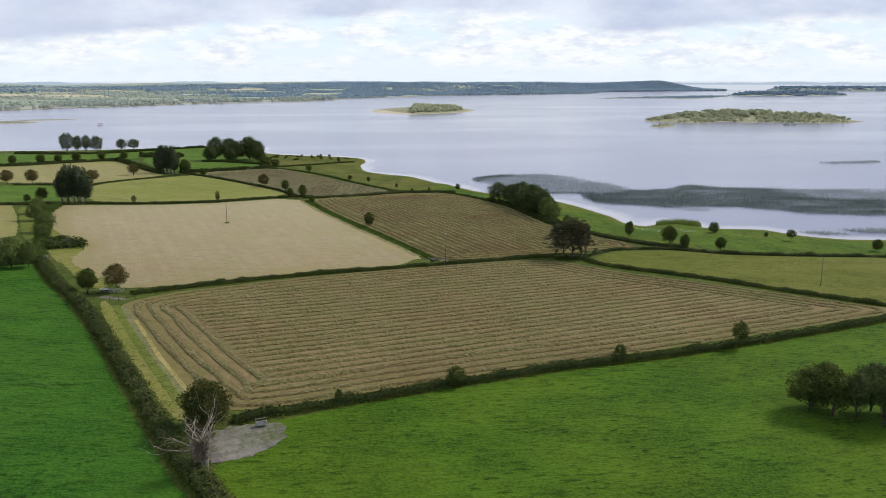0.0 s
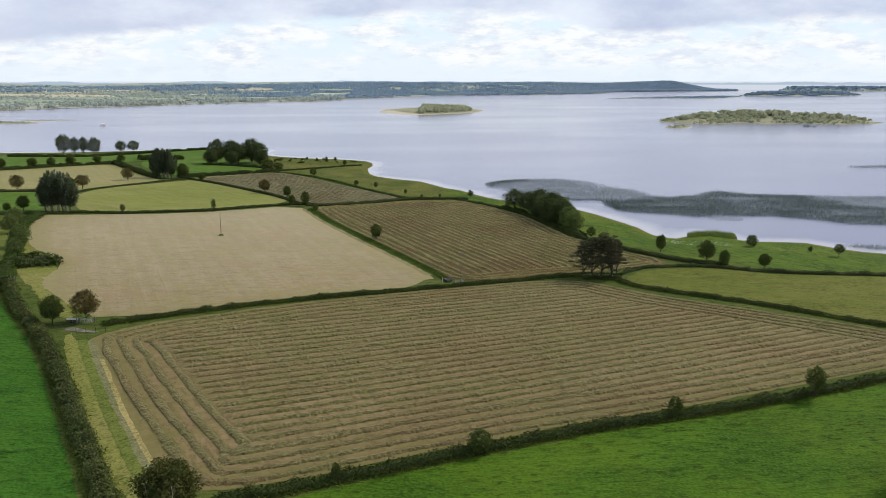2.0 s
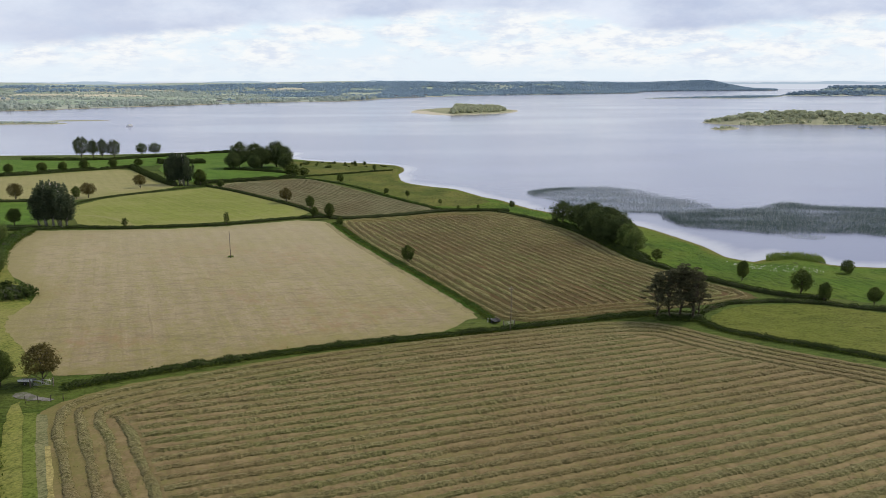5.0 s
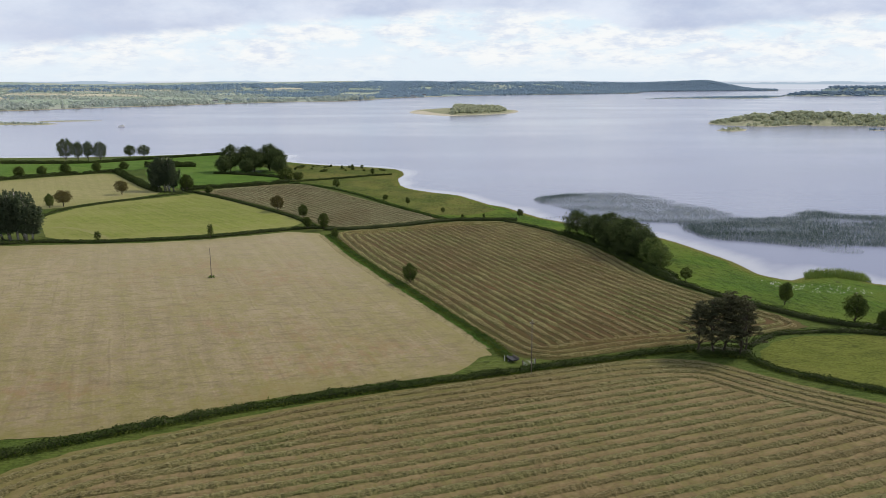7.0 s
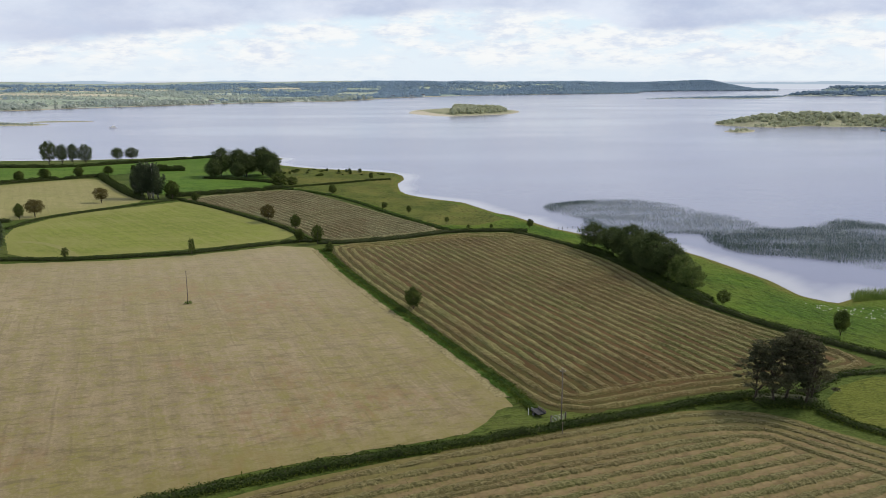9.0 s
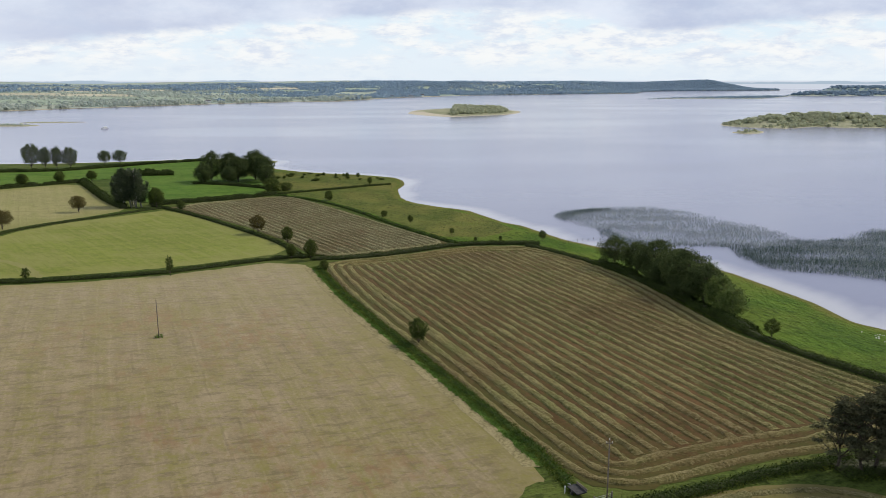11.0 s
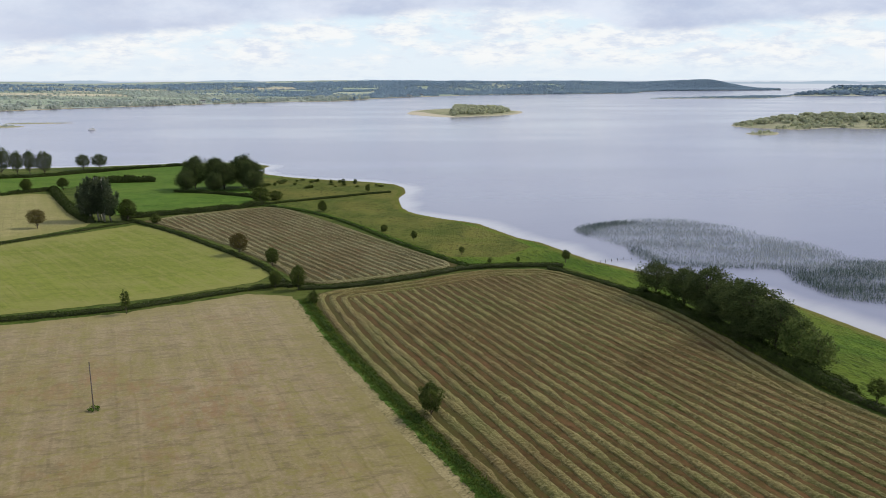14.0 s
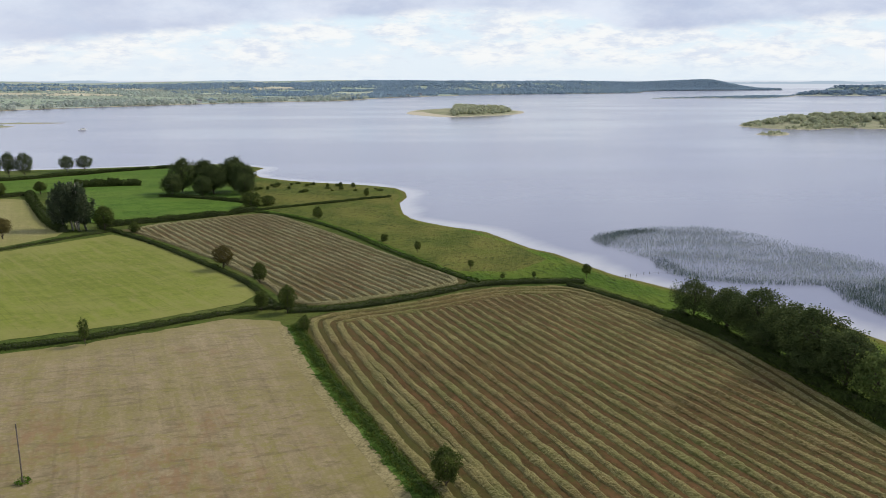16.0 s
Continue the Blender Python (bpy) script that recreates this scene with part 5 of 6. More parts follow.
        d /= np.linalg.norm(d, axis=1)[:, None]
        lump = np.array([noise.noise(Vector(p) * 1.7 + Vector((seed, 0, 0))) + 0.6 * noise.noise(Vector(p) * 4.1 + Vector((0, seed, 0))) for p in d])
        mid = tall * (clear + 1.0) / 2
        rise = tall * (1.0 - clear) / 2
        c[:k] = d * (rng.uniform(0.72, 1.0, k) * (0.90 + 0.34 * lump))[:, None] * (wide / 2, wide / 2, rise) + (lean[0] * mid, lean[1] * mid, mid)
        way[:k] = d
    if kind == "aspen_tree":
        # upright shoots that fan out of a narrow foot and end in points
        a, far = rng.uniform(0, 2 * math.pi, 18), np.sqrt(rng.uniform(0.02, 1, 18)) * wide * 0.42
        end = np.c_[np.cos(a) * far, np.sin(a) * far, tall * rng.uniform(0.78, 1.0, 18) * (1 - 0.16 * far / wide)]
        foot = np.c_[np.cos(a) * far * 0.35, np.sin(a) * far * 0.35, np.full(18, tall * 0.2)]
        q, h = rng.integers(0, 18, count), rng.beta(1.3, 1.15, count)
        out = rng.normal(size=(count, 3)) * (1, 1, 1.6)
        c = foot[q] + (end - foot)[q] * h[:, None] + out * (wide * 0.085 * np.sin(math.pi * np.clip(h * 0.86 + 0.14, 0, 1)) ** 0.7)[:, None]
        c[:, 2] = np.maximum(c[:, 2], tall * 0.16)
        way = out / np.linalg.norm(out, axis=1)[:, None]
    if kind == "shrub":
        c[:, 2] = np.maximum(c[:, 2], 0.15)
    u, w = leaf_axes(rng, count, size, way, 0.5)
    part("crown", quads("crown", c, u, w, M[leaf]), root)
    span = c.max(0) - c.min(0)
    return root, float(c[:, 2].max()), float((span[0] + span[1]) / 2)


def tree(kind, x, y, tall, wide, label, category="tree", group="", seed=None, variants=3):
    """Sets a tree of that height and width; trees of one kind share a few grown forms."""
    rng = random.Random(f"{kind}{x:.1f}{y:.1f}")
    key = (kind, rng.randrange(variants))
    first = key not in SPECIES
    if first:
        SPECIES[key] = grow(kind, 40 + 7 * key[1] + len(kind))
    ob, h, w = SPECIES[key]
    m = pose(x, y, ground_z(x, y), 0, 0, rng.uniform(0, 360)) @ Matrix.Diagonal((wide / w, wide / w, tall / h, 1))
    if first:
        ob.matrix_basis = m
    else:
        scale = ob.scale.copy()
        ob_m = m @ Matrix.Diagonal((1 / scale[0], 1 / scale[1], 1 / scale[2], 1))
        ob = copy_thing(ob, ob_m)
    return tagged(ob, label, category, group)


BROAD = "round dark green broadleaf tree in a hedge"
tree("broad_tree", -92.3, 194.5, 6.6, 5.7, "round dark green tree beside a field gate")
tree("copper_tree", -86, 197, 7.6, 7.3, "olive-brown open-crowned tree beside a field gate")
tree("sycamore_tree", -38.6, 117.6, 8.6, 9.6, "dense rounded sycamore with browning leaves at a hedge corner")
tree("young_tree", 64.2, 165, 6.4, 3.9, "young tree standing in a hedge with a clear trunk")
tree("broad_tree", -32, 315.5, 6.2, 5.0, "single round tree on a ditch hedge")
tree("slim_tree", -108.1, 366, 6.0, 2.4, "slim upright young tree in a low hedge")
tree("slim_tree", -141.2, 349, 3.9, 2.6, "short slim young tree in a low hedge")
for x, y, h, w in ((1.5, 139, 4.0, 4.2), (-19, 129.2, 2.8, 1.6), (35.8, 155, 3.7, 2.9)):
    tree("shrub", x, y, h, w, "bushy shrub rising out of a hedge", "shrub")
for x, y, h, w in ((-67, 385, 3.7, 3.4), (-155, 497, 4.2, 4.9), (-105, 652, 3.5, 2.9), (-98.7, 656, 2.9, 2.9), (-86.5, 623, 3.9, 3.3), (-62.6, 501.5, 2.8, 3.4)):
    tree("shrub", x, y, h, w, "dark rounded bush by the shore pasture", "shrub")
for x, y, h, w in ((-104, 442.5, 8.0, 7.1), (-188.7, 470, 7.5, 7.2), (-191, 420, 7.3, 8.1), (-218.6, 387, 7.5, 7.7), (-210, 394.5, 8.0, 7.1)):
    tree("copper_tree", x, y, h, w, "brownish-leaved tree standing in a low hedge")
for x, y, h, w in ((-88.8, 427, 6.5, 4.6), (-80.7, 399, 5.4, 3.6), (-74.2, 399, 7.2, 4.6), (-192, 411, 6.6, 4.4), (-176.8, 338.5, 6.4, 5.5), (-181, 334, 3.6, 3.3)):
    tree("broad_tree", x, y, h, w, BROAD)
for x, y, h, w in ((72.5, 308.5, 6.7, 4.2), (84, 292, 7.8, 6.4), (87.5, 285, 5.8, 3.9), (100, 282.7, 5.3, 4.4), (160, 287.4, 4.7, 4.3)):
    tree("broad_tree", x, y, h, w, "dark green tree on a hedge by the shore")
for x, y, h, w in ((-123.7, 216, 9.1, 8.8), (-119.5, 217.5, 8.0, 5.5), (-129, 214.5, 8.7, 7.3), (-136, 208, 8.5, 8.0)):
    tree("sallow_tree", x, y, h, w, "spreading green tree in a hedge line", group="hedge trees beside the pasture")
for x, y, h, w in ((-155, 290, 7.4, 6.4), (-140, 269, 7.4, 7.5), (-135, 257, 6.1, 5.4), (-162, 306, 6.8, 6.2)):
    tree("sallow_tree", x, y, h, w, "green tree on an overgrown hedge bank", group="trees on the hedge bank")
for x, y, h, w in ((-266, 513, 4.6, 5.5), (-263, 530, 4.4, 5.0), (-259, 548, 4.8, 5.6), (-252, 572, 5.0, 5.0), (-244, 592, 4.6, 5.5), (-272, 490, 4.4, 4.6)):
    tree("broad_tree", x, y, h * 1.45, w * 1.2, "small round tree in a hedge below the hill crest", group="hedge trees below the crest")
for x, y, h, w in ((-48.6, 480.6, 4.4, 2.6), (-30, 458.7, 3.3, 2.2), (-20.4, 444, 2.6, 1.6), (-10.7, 448, 2.5, 1.6), (5.7, 453, 4.7, 3.2), (50.8, 330.5, 5.6, 4.0), (137, 308.3, 4.8, 4.2)):
    tree("young_tree", x, y, h, w, "small dark hawthorn on the shore pasture")
tree("shrub", -97.2, 549, 5.4, 4.8, "round dark bush beside a far field", "shrub")
tree("shrub", 112.7, 327.7, 4.6, 4.8, "round pale bush near the water", "shrub")
tree("shrub", 131, 318, 2.2, 2.0, "small bush near the water", "shrub")
for x, y, h, w in ((-321, 664, 17.5, 14.5), (-314.2, 669, 16.2, 9.0), (-309.6, 675, 16.6, 9.0), (-303, 680, 15.5, 12.5)):
    tree("crest_tree", x, y, h, w, "tall dark tree on the hill crest above the lake", group="trees on the hill crest")
for x, y, h, w in ((-298.8, 722, 11.5, 11.0), (-290.6, 729, 10.6, 12.5)):
    tree("crest_tree", x, y, h, w, "spreading lone tree on the hill crest", group="pair of crest trees")
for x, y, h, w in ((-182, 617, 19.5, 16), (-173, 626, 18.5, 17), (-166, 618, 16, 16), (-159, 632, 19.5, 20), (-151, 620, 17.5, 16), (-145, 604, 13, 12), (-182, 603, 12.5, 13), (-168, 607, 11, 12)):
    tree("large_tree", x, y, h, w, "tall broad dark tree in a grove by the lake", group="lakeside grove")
tree("shrub", -133.5, 574, 8.0, 10.5, "big dark spreading bush at a field corner", "shrub")
tree("shrub", -128, 583, 5.0, 8.0, "dark spreading bush at a field corner", "shrub")
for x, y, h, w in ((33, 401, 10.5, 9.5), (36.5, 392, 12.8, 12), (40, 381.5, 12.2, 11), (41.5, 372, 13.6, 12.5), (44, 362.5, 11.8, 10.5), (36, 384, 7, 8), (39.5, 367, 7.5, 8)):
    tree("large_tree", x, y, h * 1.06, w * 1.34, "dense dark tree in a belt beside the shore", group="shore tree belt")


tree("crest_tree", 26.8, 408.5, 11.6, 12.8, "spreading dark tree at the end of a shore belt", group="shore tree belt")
for x, y, h, w in ((45.5, 354.5, 11.0, 10), (47, 348, 9.2, 8.5)):
    tree("sallow_tree", x, y, h, w, "paler feathery tree at the end of a shore belt", group="shore tree belt")


def aspen_clump(x, y, tall, group):
    """Aspens that stand so close that their shoots make one dome."""
    for dx, dy, part_tall in ((0, 0, 1.0), (2.0, 0.8, 0.97), (-1.9, -0.5, 0.95), (0.6, 2.2, 0.93), (3.6, -0.4, 0.86), (-3.6, 0.9, 0.84), (-1.4, -2.0, 0.85), (4.6, 1.6, 0.70), (-4.4, -1.0, 0.68)):
        tree("aspen_tree", x + dx, y + dy, tall * part_tall, 8.2, "tall dark aspen with pale trunk in a tight clump", group=group)


aspen_clump(-177.5, 494, 18.5, "aspen clump beyond the meadow")
aspen_clump(-164.5, 342, 17.0, "aspen clump beside the stubble")
tree("broad_tree", -167, 498, 9.5, 8.0, "rounded green tree beside an aspen clump")
for x, y, h, w in ((36.8, 262.5, 11.5, 9), (39.8, 261, 13, 9.5), (42.5, 262.5, 14, 10), (45, 260.5, 13.4, 10), (47.4, 263, 11.5, 9)):
    tree("pine_tree", x, y, h, w, "dark ragged pine in a small clump at a field corner", group="pine clump")
for x, y, h, w in ((70, 126, 8.6, 7.0), (73.5, 124, 8.8, 7.0), (77, 125.5, 9.0, 7.5), (80, 121.5, 8.8, 7.0), (74.5, 130, 9.0, 8), (84, 126, 9.0, 7.5), (79, 130, 9.2, 7.5), (88, 122, 9.0, 7.5)):
    tree("clump_tree", x, y, h, w, "dark slender thorn tree in a clump on pasture", group="thorn clump on the pasture")
for x, y, h, w in ((63.8, 130, 8.0, 8.2), (67.2, 131.8, 8.6, 8.0), (67, 127.6, 8.4, 7.6)):
    tree("broad_tree", x, y, h, w, "dense dark tree with a crown near the ground", group="thorn clump on the pasture")


def dead_tree(x, y):
    """A bleached stag-headed tree, all limbs and no leaves."""
    rng = np.random.default_rng(23)
    v, f = [], []
    tube(v, f, [(0, 0, -0.3), (0.1, 0, 1.4), (0.2, 0.1, 3.0), (0.15, 0.1, 4.6)], [0.58, 0.46, 0.40, 0.26], 9)
    tube(v, f, [(0.6, 0.1, -0.3), (0.7, 0.1, 1.8), (1.1, 0.1, 3.6), (1.4, 0.2, 5.4)], [0.5, 0.42, 0.36, 0.2], 7)
    tube(v, f, [(-0.3, 0.1, 0.5), (-0.6, 0.1, 2.2), (-1.1, 0.2, 3.8), (-1.3, 0.2, 5.0)], [0.4, 0.36, 0.28, 0.18], 7)
    root = new("dead_tree")
    root.location = (x, y, ground_z(x, y))
    part("trunk", mesh_from("trunk", v, f, M["dead_wood"], True), root)
    for a, rise, long in ((178, 0.25, 4.6), (195, 0.45, 4.2), (165, 0.75, 4.0), (140, 1.1, 3.6), (100, 1.6, 4.2), (70, 1.8, 4.2), (30, 1.2, 3.6), (10, 0.7, 3.6), (-20, 0.9, 3.4), (250, 1.0, 3.2), (300, 1.1, 3.0), (60, 2.6, 4.4), (185, 1.3, 4.2)):
        d = (math.cos(radians(a)), 0.6 * math.sin(radians(a)), rise)
        v, f = [], []
        limbs(v, f, rng, (0.2, 0.1, rng.uniform(3.0, 4.6)), d, long * 1.2, 0.16, 3, 0.5, 5)
        part("limb", mesh_from("limb", v, f, M["dead_wood"], True), root, "bleached bare branch")
    for k in range(9):
        v, f = [], []
        for _ in range(34):
            a, z = rng.uniform(0, 2 * math.pi), rng.uniform(1.4, 4.6)
            w = Vector((math.cos(a) * 0.8 + rng.normal(0, 0.2), 0.8 * math.sin(a) + rng.normal(0, 0.2), rng.uniform(0.5, 1.5)))
            limbs(v, f, rng, (0.15 + 0.25 * math.cos(a), 0.1 + 0.2 * math.sin(a), z), w, rng.uniform(1.2, 2.9), 0.032, 1, 0.45, 3)
        part("twigs", mesh_from("twigs", v, f, M["twig"]), root, "dense brown-grey dead twigs")
    return tagged(root, "bleached dead tree with bare twisting branches in a hedge", "dead tree")


dead_tree(-35.2, 103.0)

rng_scrub = random.Random(8)
for k in range(26):
    x = rng_scrub.uniform(-150, -78)
    y = 640 + 0.12 * (-x - 78) + rng_scrub.uniform(-16, 26)
    if float(shore_distance(np.array([x]), np.array([y]))[0]) > 6:
        tree("shrub", x, y, rng_scrub.uniform(0.9, 2.2), rng_scrub.uniform(1.6, 4.5), "low dark gorse bush on rough shore grass", "shrub", "scrub on the shore point")

# ---- reeds ----


def reed_bed(name, outline, count, tall, wide, material, label, seed, patchy=0.0, soft=4.0):
    rng = np.random.default_rng(seed)
    pts = np.array(outline, float)
    lo, hi = pts.min(0), pts.max(0)
    x, y = rng.uniform(lo[0], hi[0], count), rng.uniform(lo[1], hi[1], count)
    loop = [tuple(p) for p in pts]
    thick = np.array([noise.noise((a / 34, b / 11, seed)) + 0.45 * noise.noise((a / 9, b / 3.5, seed + 3)) for a, b in zip(x, y)])
    d = edge_distance(x, y, loop)
    ok = inside_polygon(x, y, loop) & (0.7 * thick + rng.uniform(-0.55, 0.55, count) - 0.5 * np.clip(1 - d / soft, 0, 1) > patchy)
    x, y = x[ok], y[ok]
    n = len(x)
    base = np.c_[x, y, np.maximum(height(x, y), 0.0) - 0.05]
    a = rng.uniform(0, math.pi, n)
    side = np.c_[np.cos(a), np.sin(a), 0 * a] * (wide * rng.uniform(0.6, 1.3, n))[:, None]
    lean = np.c_[rng.normal(0, 0.16, n), rng.normal(0, 0.16, n), np.ones(n)] * (tall * rng.uniform(0.6, 1.25, n))[:, None]
    v = np.stack([base - side, base + side, base + lean], 1).reshape(-1, 3)
    me = bpy.data.meshes.new(name)
    me.vertices.add(3 * n), me.loops.add(3 * n), me.polygons.add(n)
    me.vertices.foreach_set("co", v.ravel())
    me.loops.foreach_set("vertex_index", np.arange(3 * n))
    me.polygons.foreach_set("loop_start", np.arange(0, 3 * n, 3))
    me.update(calc_edges=True)
    me.materials.append(material)
    return tagged(new(name, me), label, "reeds", "", "stuff")


REEDS = [(15.5, 517), (20, 529), (34, 538), (42, 542), (58, 548), (66, 546), (78, 538), (90, 520), (95, 505), (105, 491), (110, 476), (116, 464), (121, 467), (132, 475), (150, 490), (169, 478), (197, 472), (240, 470), (320, 470), (320, 385), (203, 374),
         (175, 380), (166, 390), (150, 400), (134, 400), (113, 397), (101, 405), (87, 409), (79, 415), (75, 430), (76, 449), (63, 449), (53, 450), (40, 454), (34, 461), (31, 470), (31, 484), (22, 497), (18, 504)]
reed_bed("reed_bed", REEDS, 600000, 1.15, 0.034, M["reed"], "grey-green bed of thin reeds standing in the lake", 3, -0.2, 10.0)
reed_bed("dense_reed_bed", [(78, 420), (79, 447), (92, 458), (104, 466), (118, 462), (133, 472), (150, 486), (169, 474), (197, 468), (206, 440), (240, 430), (300, 436), (300, 385), (203, 377), (167, 393), (150, 403), (113, 400), (88, 412)], 330000, 1.35, 0.042, M["dark_reed"], "dense dark green bed of reeds standing in the lake", 9, 0.0, 14.0)
reed_bed("dense_reed_bed", [(31, 484), (31, 470), (34, 461), (40, 454), (53, 450), (63, 449), (76, 449), (75, 430), (79, 415), (87, 409), (101, 405), (113, 397), (134, 400), (150, 400), (166, 390), (175, 380), (203, 374), (280, 378), (280, 390), (203, 386), (176, 392), (167, 402), (150, 411), (113, 409), (101, 416), (88, 421), (84, 432), (86, 454), (64, 456), (48, 458), (40, 468), (37, 484)],
         150000, 1.5, 0.042, M["dark_reed"], "dark green reed edge facing the shallows", 10, -0.4, 3.0)
reed_bed("dense_reed_bed", [(16, 516), (20, 527), (34, 536), (48, 541), (46, 533), (32, 524), (24, 513), (20, 505)], 14000, 1.4, 0.04, M["dark_reed"], "dark tip of a reed bed in the lake", 13, -0.3, 4.0)
reed_bed("reed_fringe", [(93, 347), (96, 356), (102, 361), (110, 361), (115, 355), (113, 344), (104, 350)], 9000, 1.5, 0.05, M["green_reed"], "bright green clump of reeds at the water's edge", 4, -0.7, 5.0)
reed_bed("reed_fringe", [(112.5, 405.7), (125.6, 406.9), (138.3, 404.6), (128.8, 385.1), (118.9, 387.4), (112.1, 399.4)], 9000, 0.6, 0.03, M["reed"], "thin pale reeds before the dark reed bed", 12, 0.15, 6.0)
reed_bed("reed_fringe", [(150, 333), (165, 333), (172, 326), (160, 325)], 1200, 1.2, 0.09, M["reed"], "thin dark reeds in shallow water", 5, -0.3)
reed_bed("reed_fringe", [(170, 338), (230, 345), (230, 332), (180, 330)], 5000, 1.6, 0.09, M["reed"], "dark reeds in shallow water near the shore", 6, -0.3)
reed_bed("reed_fringe", [(290, 622), (345, 636), (345, 622), (300, 614)], 5000, 1.6, 0.1, M["reed"], "thin far patch of reeds in the lake", 7, 0.0)



def tussocks(name, outline, count, tall, wide, material, label, seed, blades=1):
    """Loose tufts of longer grass over a pasture; with blades, each tuft is a fan of them."""
    rng = np.random.default_rng(seed)
    pts = np.array(outline, float)
    lo, hi = pts.min(0), pts.max(0)
    x, y = rng.uniform(lo[0], hi[0], count), rng.uniform(lo[1], hi[1], count)
    thick = np.array([noise.noise((a / 3.2, b / 1.6, seed)) + 0.6 * noise.noise((a / 14, b / 9, seed + 3)) for a, b in zip(x, y)])
    ok = inside_polygon(x, y, [tuple(p) for p in pts]) & (thick + rng.uniform(-0.6, 0.6, count) > 0.05) & (shore_distance(x, y) > 3)
    x, y = x[ok], y[ok]
    z = height(x, y)
    n = len(x)
    if blades == 1:
        c = np.c_[x, y, z + 0.05 + tall * rng.uniform(0.1, 0.6, n)]
        u, w = leaf_axes(rng, n, wide, np.tile((0.0, 0.0, 1.0), (n, 1)), 0.66)
    else:
        grow_by = np.repeat(rng.uniform(0.45, 1.3, n), blades)
        k, a, r = n * blades, rng.uniform(0, 2 * math.pi, n * blades), np.sqrt(rng.uniform(0, 1, n * blades))
        out = np.c_[np.cos(a), np.sin(a)] * (1.5, 1.0)
        long = tall * grow_by * rng.uniform(0.6, 1.2, k)
        c = np.c_[np.repeat(np.c_[x, y], blades, axis=0) + out * (wide * grow_by * r)[:, None], np.repeat(z, blades) + 0.03 + long * (0.75 - 0.4 * r)]
        u = np.c_[out * (0.55 * long * r)[:, None] + rng.normal(0, 0.03, (k, 2)), long * (0.55 - 0.3 * r)]
        w = np.cross(u, rng.normal(size=(k, 3)))
        w /= np.linalg.norm(w, axis=1)[:, None] + 1e-9
        w = w * (0.09 + 0.05 * rng.uniform(0, 1, (k, 1)))
    return tagged(new(name, quads(name, c, u, w, material)), label, "grass", "", "stuff")


tussocks("rough_tussocks", SHORE_STRIP, 80000, 0.22, 0.22, M["rough_tuft"], "rough tufts of shore grass and rush", 3)

tussocks("pole_foot_grass", [(-89.2, 308.7), (-88.3, 308.2), (-87.4, 308.7), (-87.2, 309.8), (-88.2, 310.4), (-89.1, 309.9)], 1100, 0.9, 0.14, M["tuft"], "tuft of uncut grass round a pole foot", 4)



tussocks("ditch_grass", [(x - 0.1, y) for x, y in DITCH] + [(x - 2.2, y - 0.6) for x, y in DITCH[::-1]], 110000, 0.42, 0.35, M["ditch_grass"], "rank bright green grass along a ditch", 14, 6)


def stones(outline, count, label, seed):
    """Pale stones half sunk at the water's edge."""
    rng = np.random.default_rng(seed)
    pts = np.array(outline, float)
    lo, hi = pts.min(0), pts.max(0)
    x, y = rng.uniform(lo[0], hi[0], count), rng.uniform(lo[1], hi[1], count)
    ok = inside_polygon(x, y, [tuple(p) for p in pts])
    v, f = [], []
    for px, py, z in zip(x[ok], y[ok], np.maximum(height(x[ok], y[ok]), 0.0)):
        r, k = rng.uniform(0.12, 0.34), len(v)
        ring = [(math.cos(a) * r * rng.uniform(0.7, 1.2), math.sin(a) * r * rng.uniform(0.7, 1.2)) for a in np.arange(6) * math.pi / 3]
        v += [(px + dx, py + dy, z - 0.05) for dx, dy in ring] + [(px + dx * 0.6, py + dy * 0.6, z + r * 0.7 * rng.uniform(0.6, 1.1)) for dx, dy in ring]
        f += [(k + q, k + (q + 1) % 6, k + 6 + (q + 1) % 6, k + 6 + q) for q in range(6)] + [tuple(range(k + 6, k + 12))]
    return tagged(new("shore_stones", mesh_from("shore_stones", v, f, M["stone"])), label, "stones", "", "stuff")


stones([(77, 347), (84, 341), (98, 339), (106, 333), (105, 326), (92, 325.5), (84, 328), (77, 338)], 190, "pale stones scattered along the wet shore", 6)

# ---- poles, gates and small things ----


def utility_pole(x, y, tall, label, arm=True):
    root = new("utility_pole")
    root.location = (x, y, ground_z(x, y))
    v, f = [], []
    tube(v, f, [(0, 0, -0.3), (0.02, 0, tall * 0.5), (0.0, 0, tall)], [0.12, 0.105, 0.085], 8)
    part("pole", mesh_from("pole", v, f, M["timber"], True), root)
    if not arm:
        return tagged(root, label, "utility pole", "line of utility poles")
    v, f = [], []
    box(v, f, (-0.45, -0.06, tall - 0.55), (0.45, 0.06, tall - 0.42), Matrix(), 0.01)
    crossarm = part("crossarm", mesh_from("crossarm", v, f, M["timber"]), root)
    for dx in (-0.38, 0.0, 0.38):
        v, f = [], []
        z = tall - 0.42 if dx else tall
        tube(v, f, [(dx, 0, z), (dx, 0, z + 0.08), (dx, 0, z + 0.12), (dx, 0, z + 0.2)], [0.03, 0.06, 0.04, 0.05], 8)
        part("insulator", mesh_from("insulator", v, f, M["white"]), crossarm, "white insulator")
    return tagged(root, label, "utility pole", "line of utility poles")


utility_pole(-88.3, 309.3, 8.6, "plain brown wooden utility pole standing in stubble", False)
utility_pole(-0.7, 247.6, 9.8, "weathered wooden utility pole beside a hedge")
utility_pole(110.7, 226.5, 8.8, "weathered wooden utility pole standing in a meadow", False)


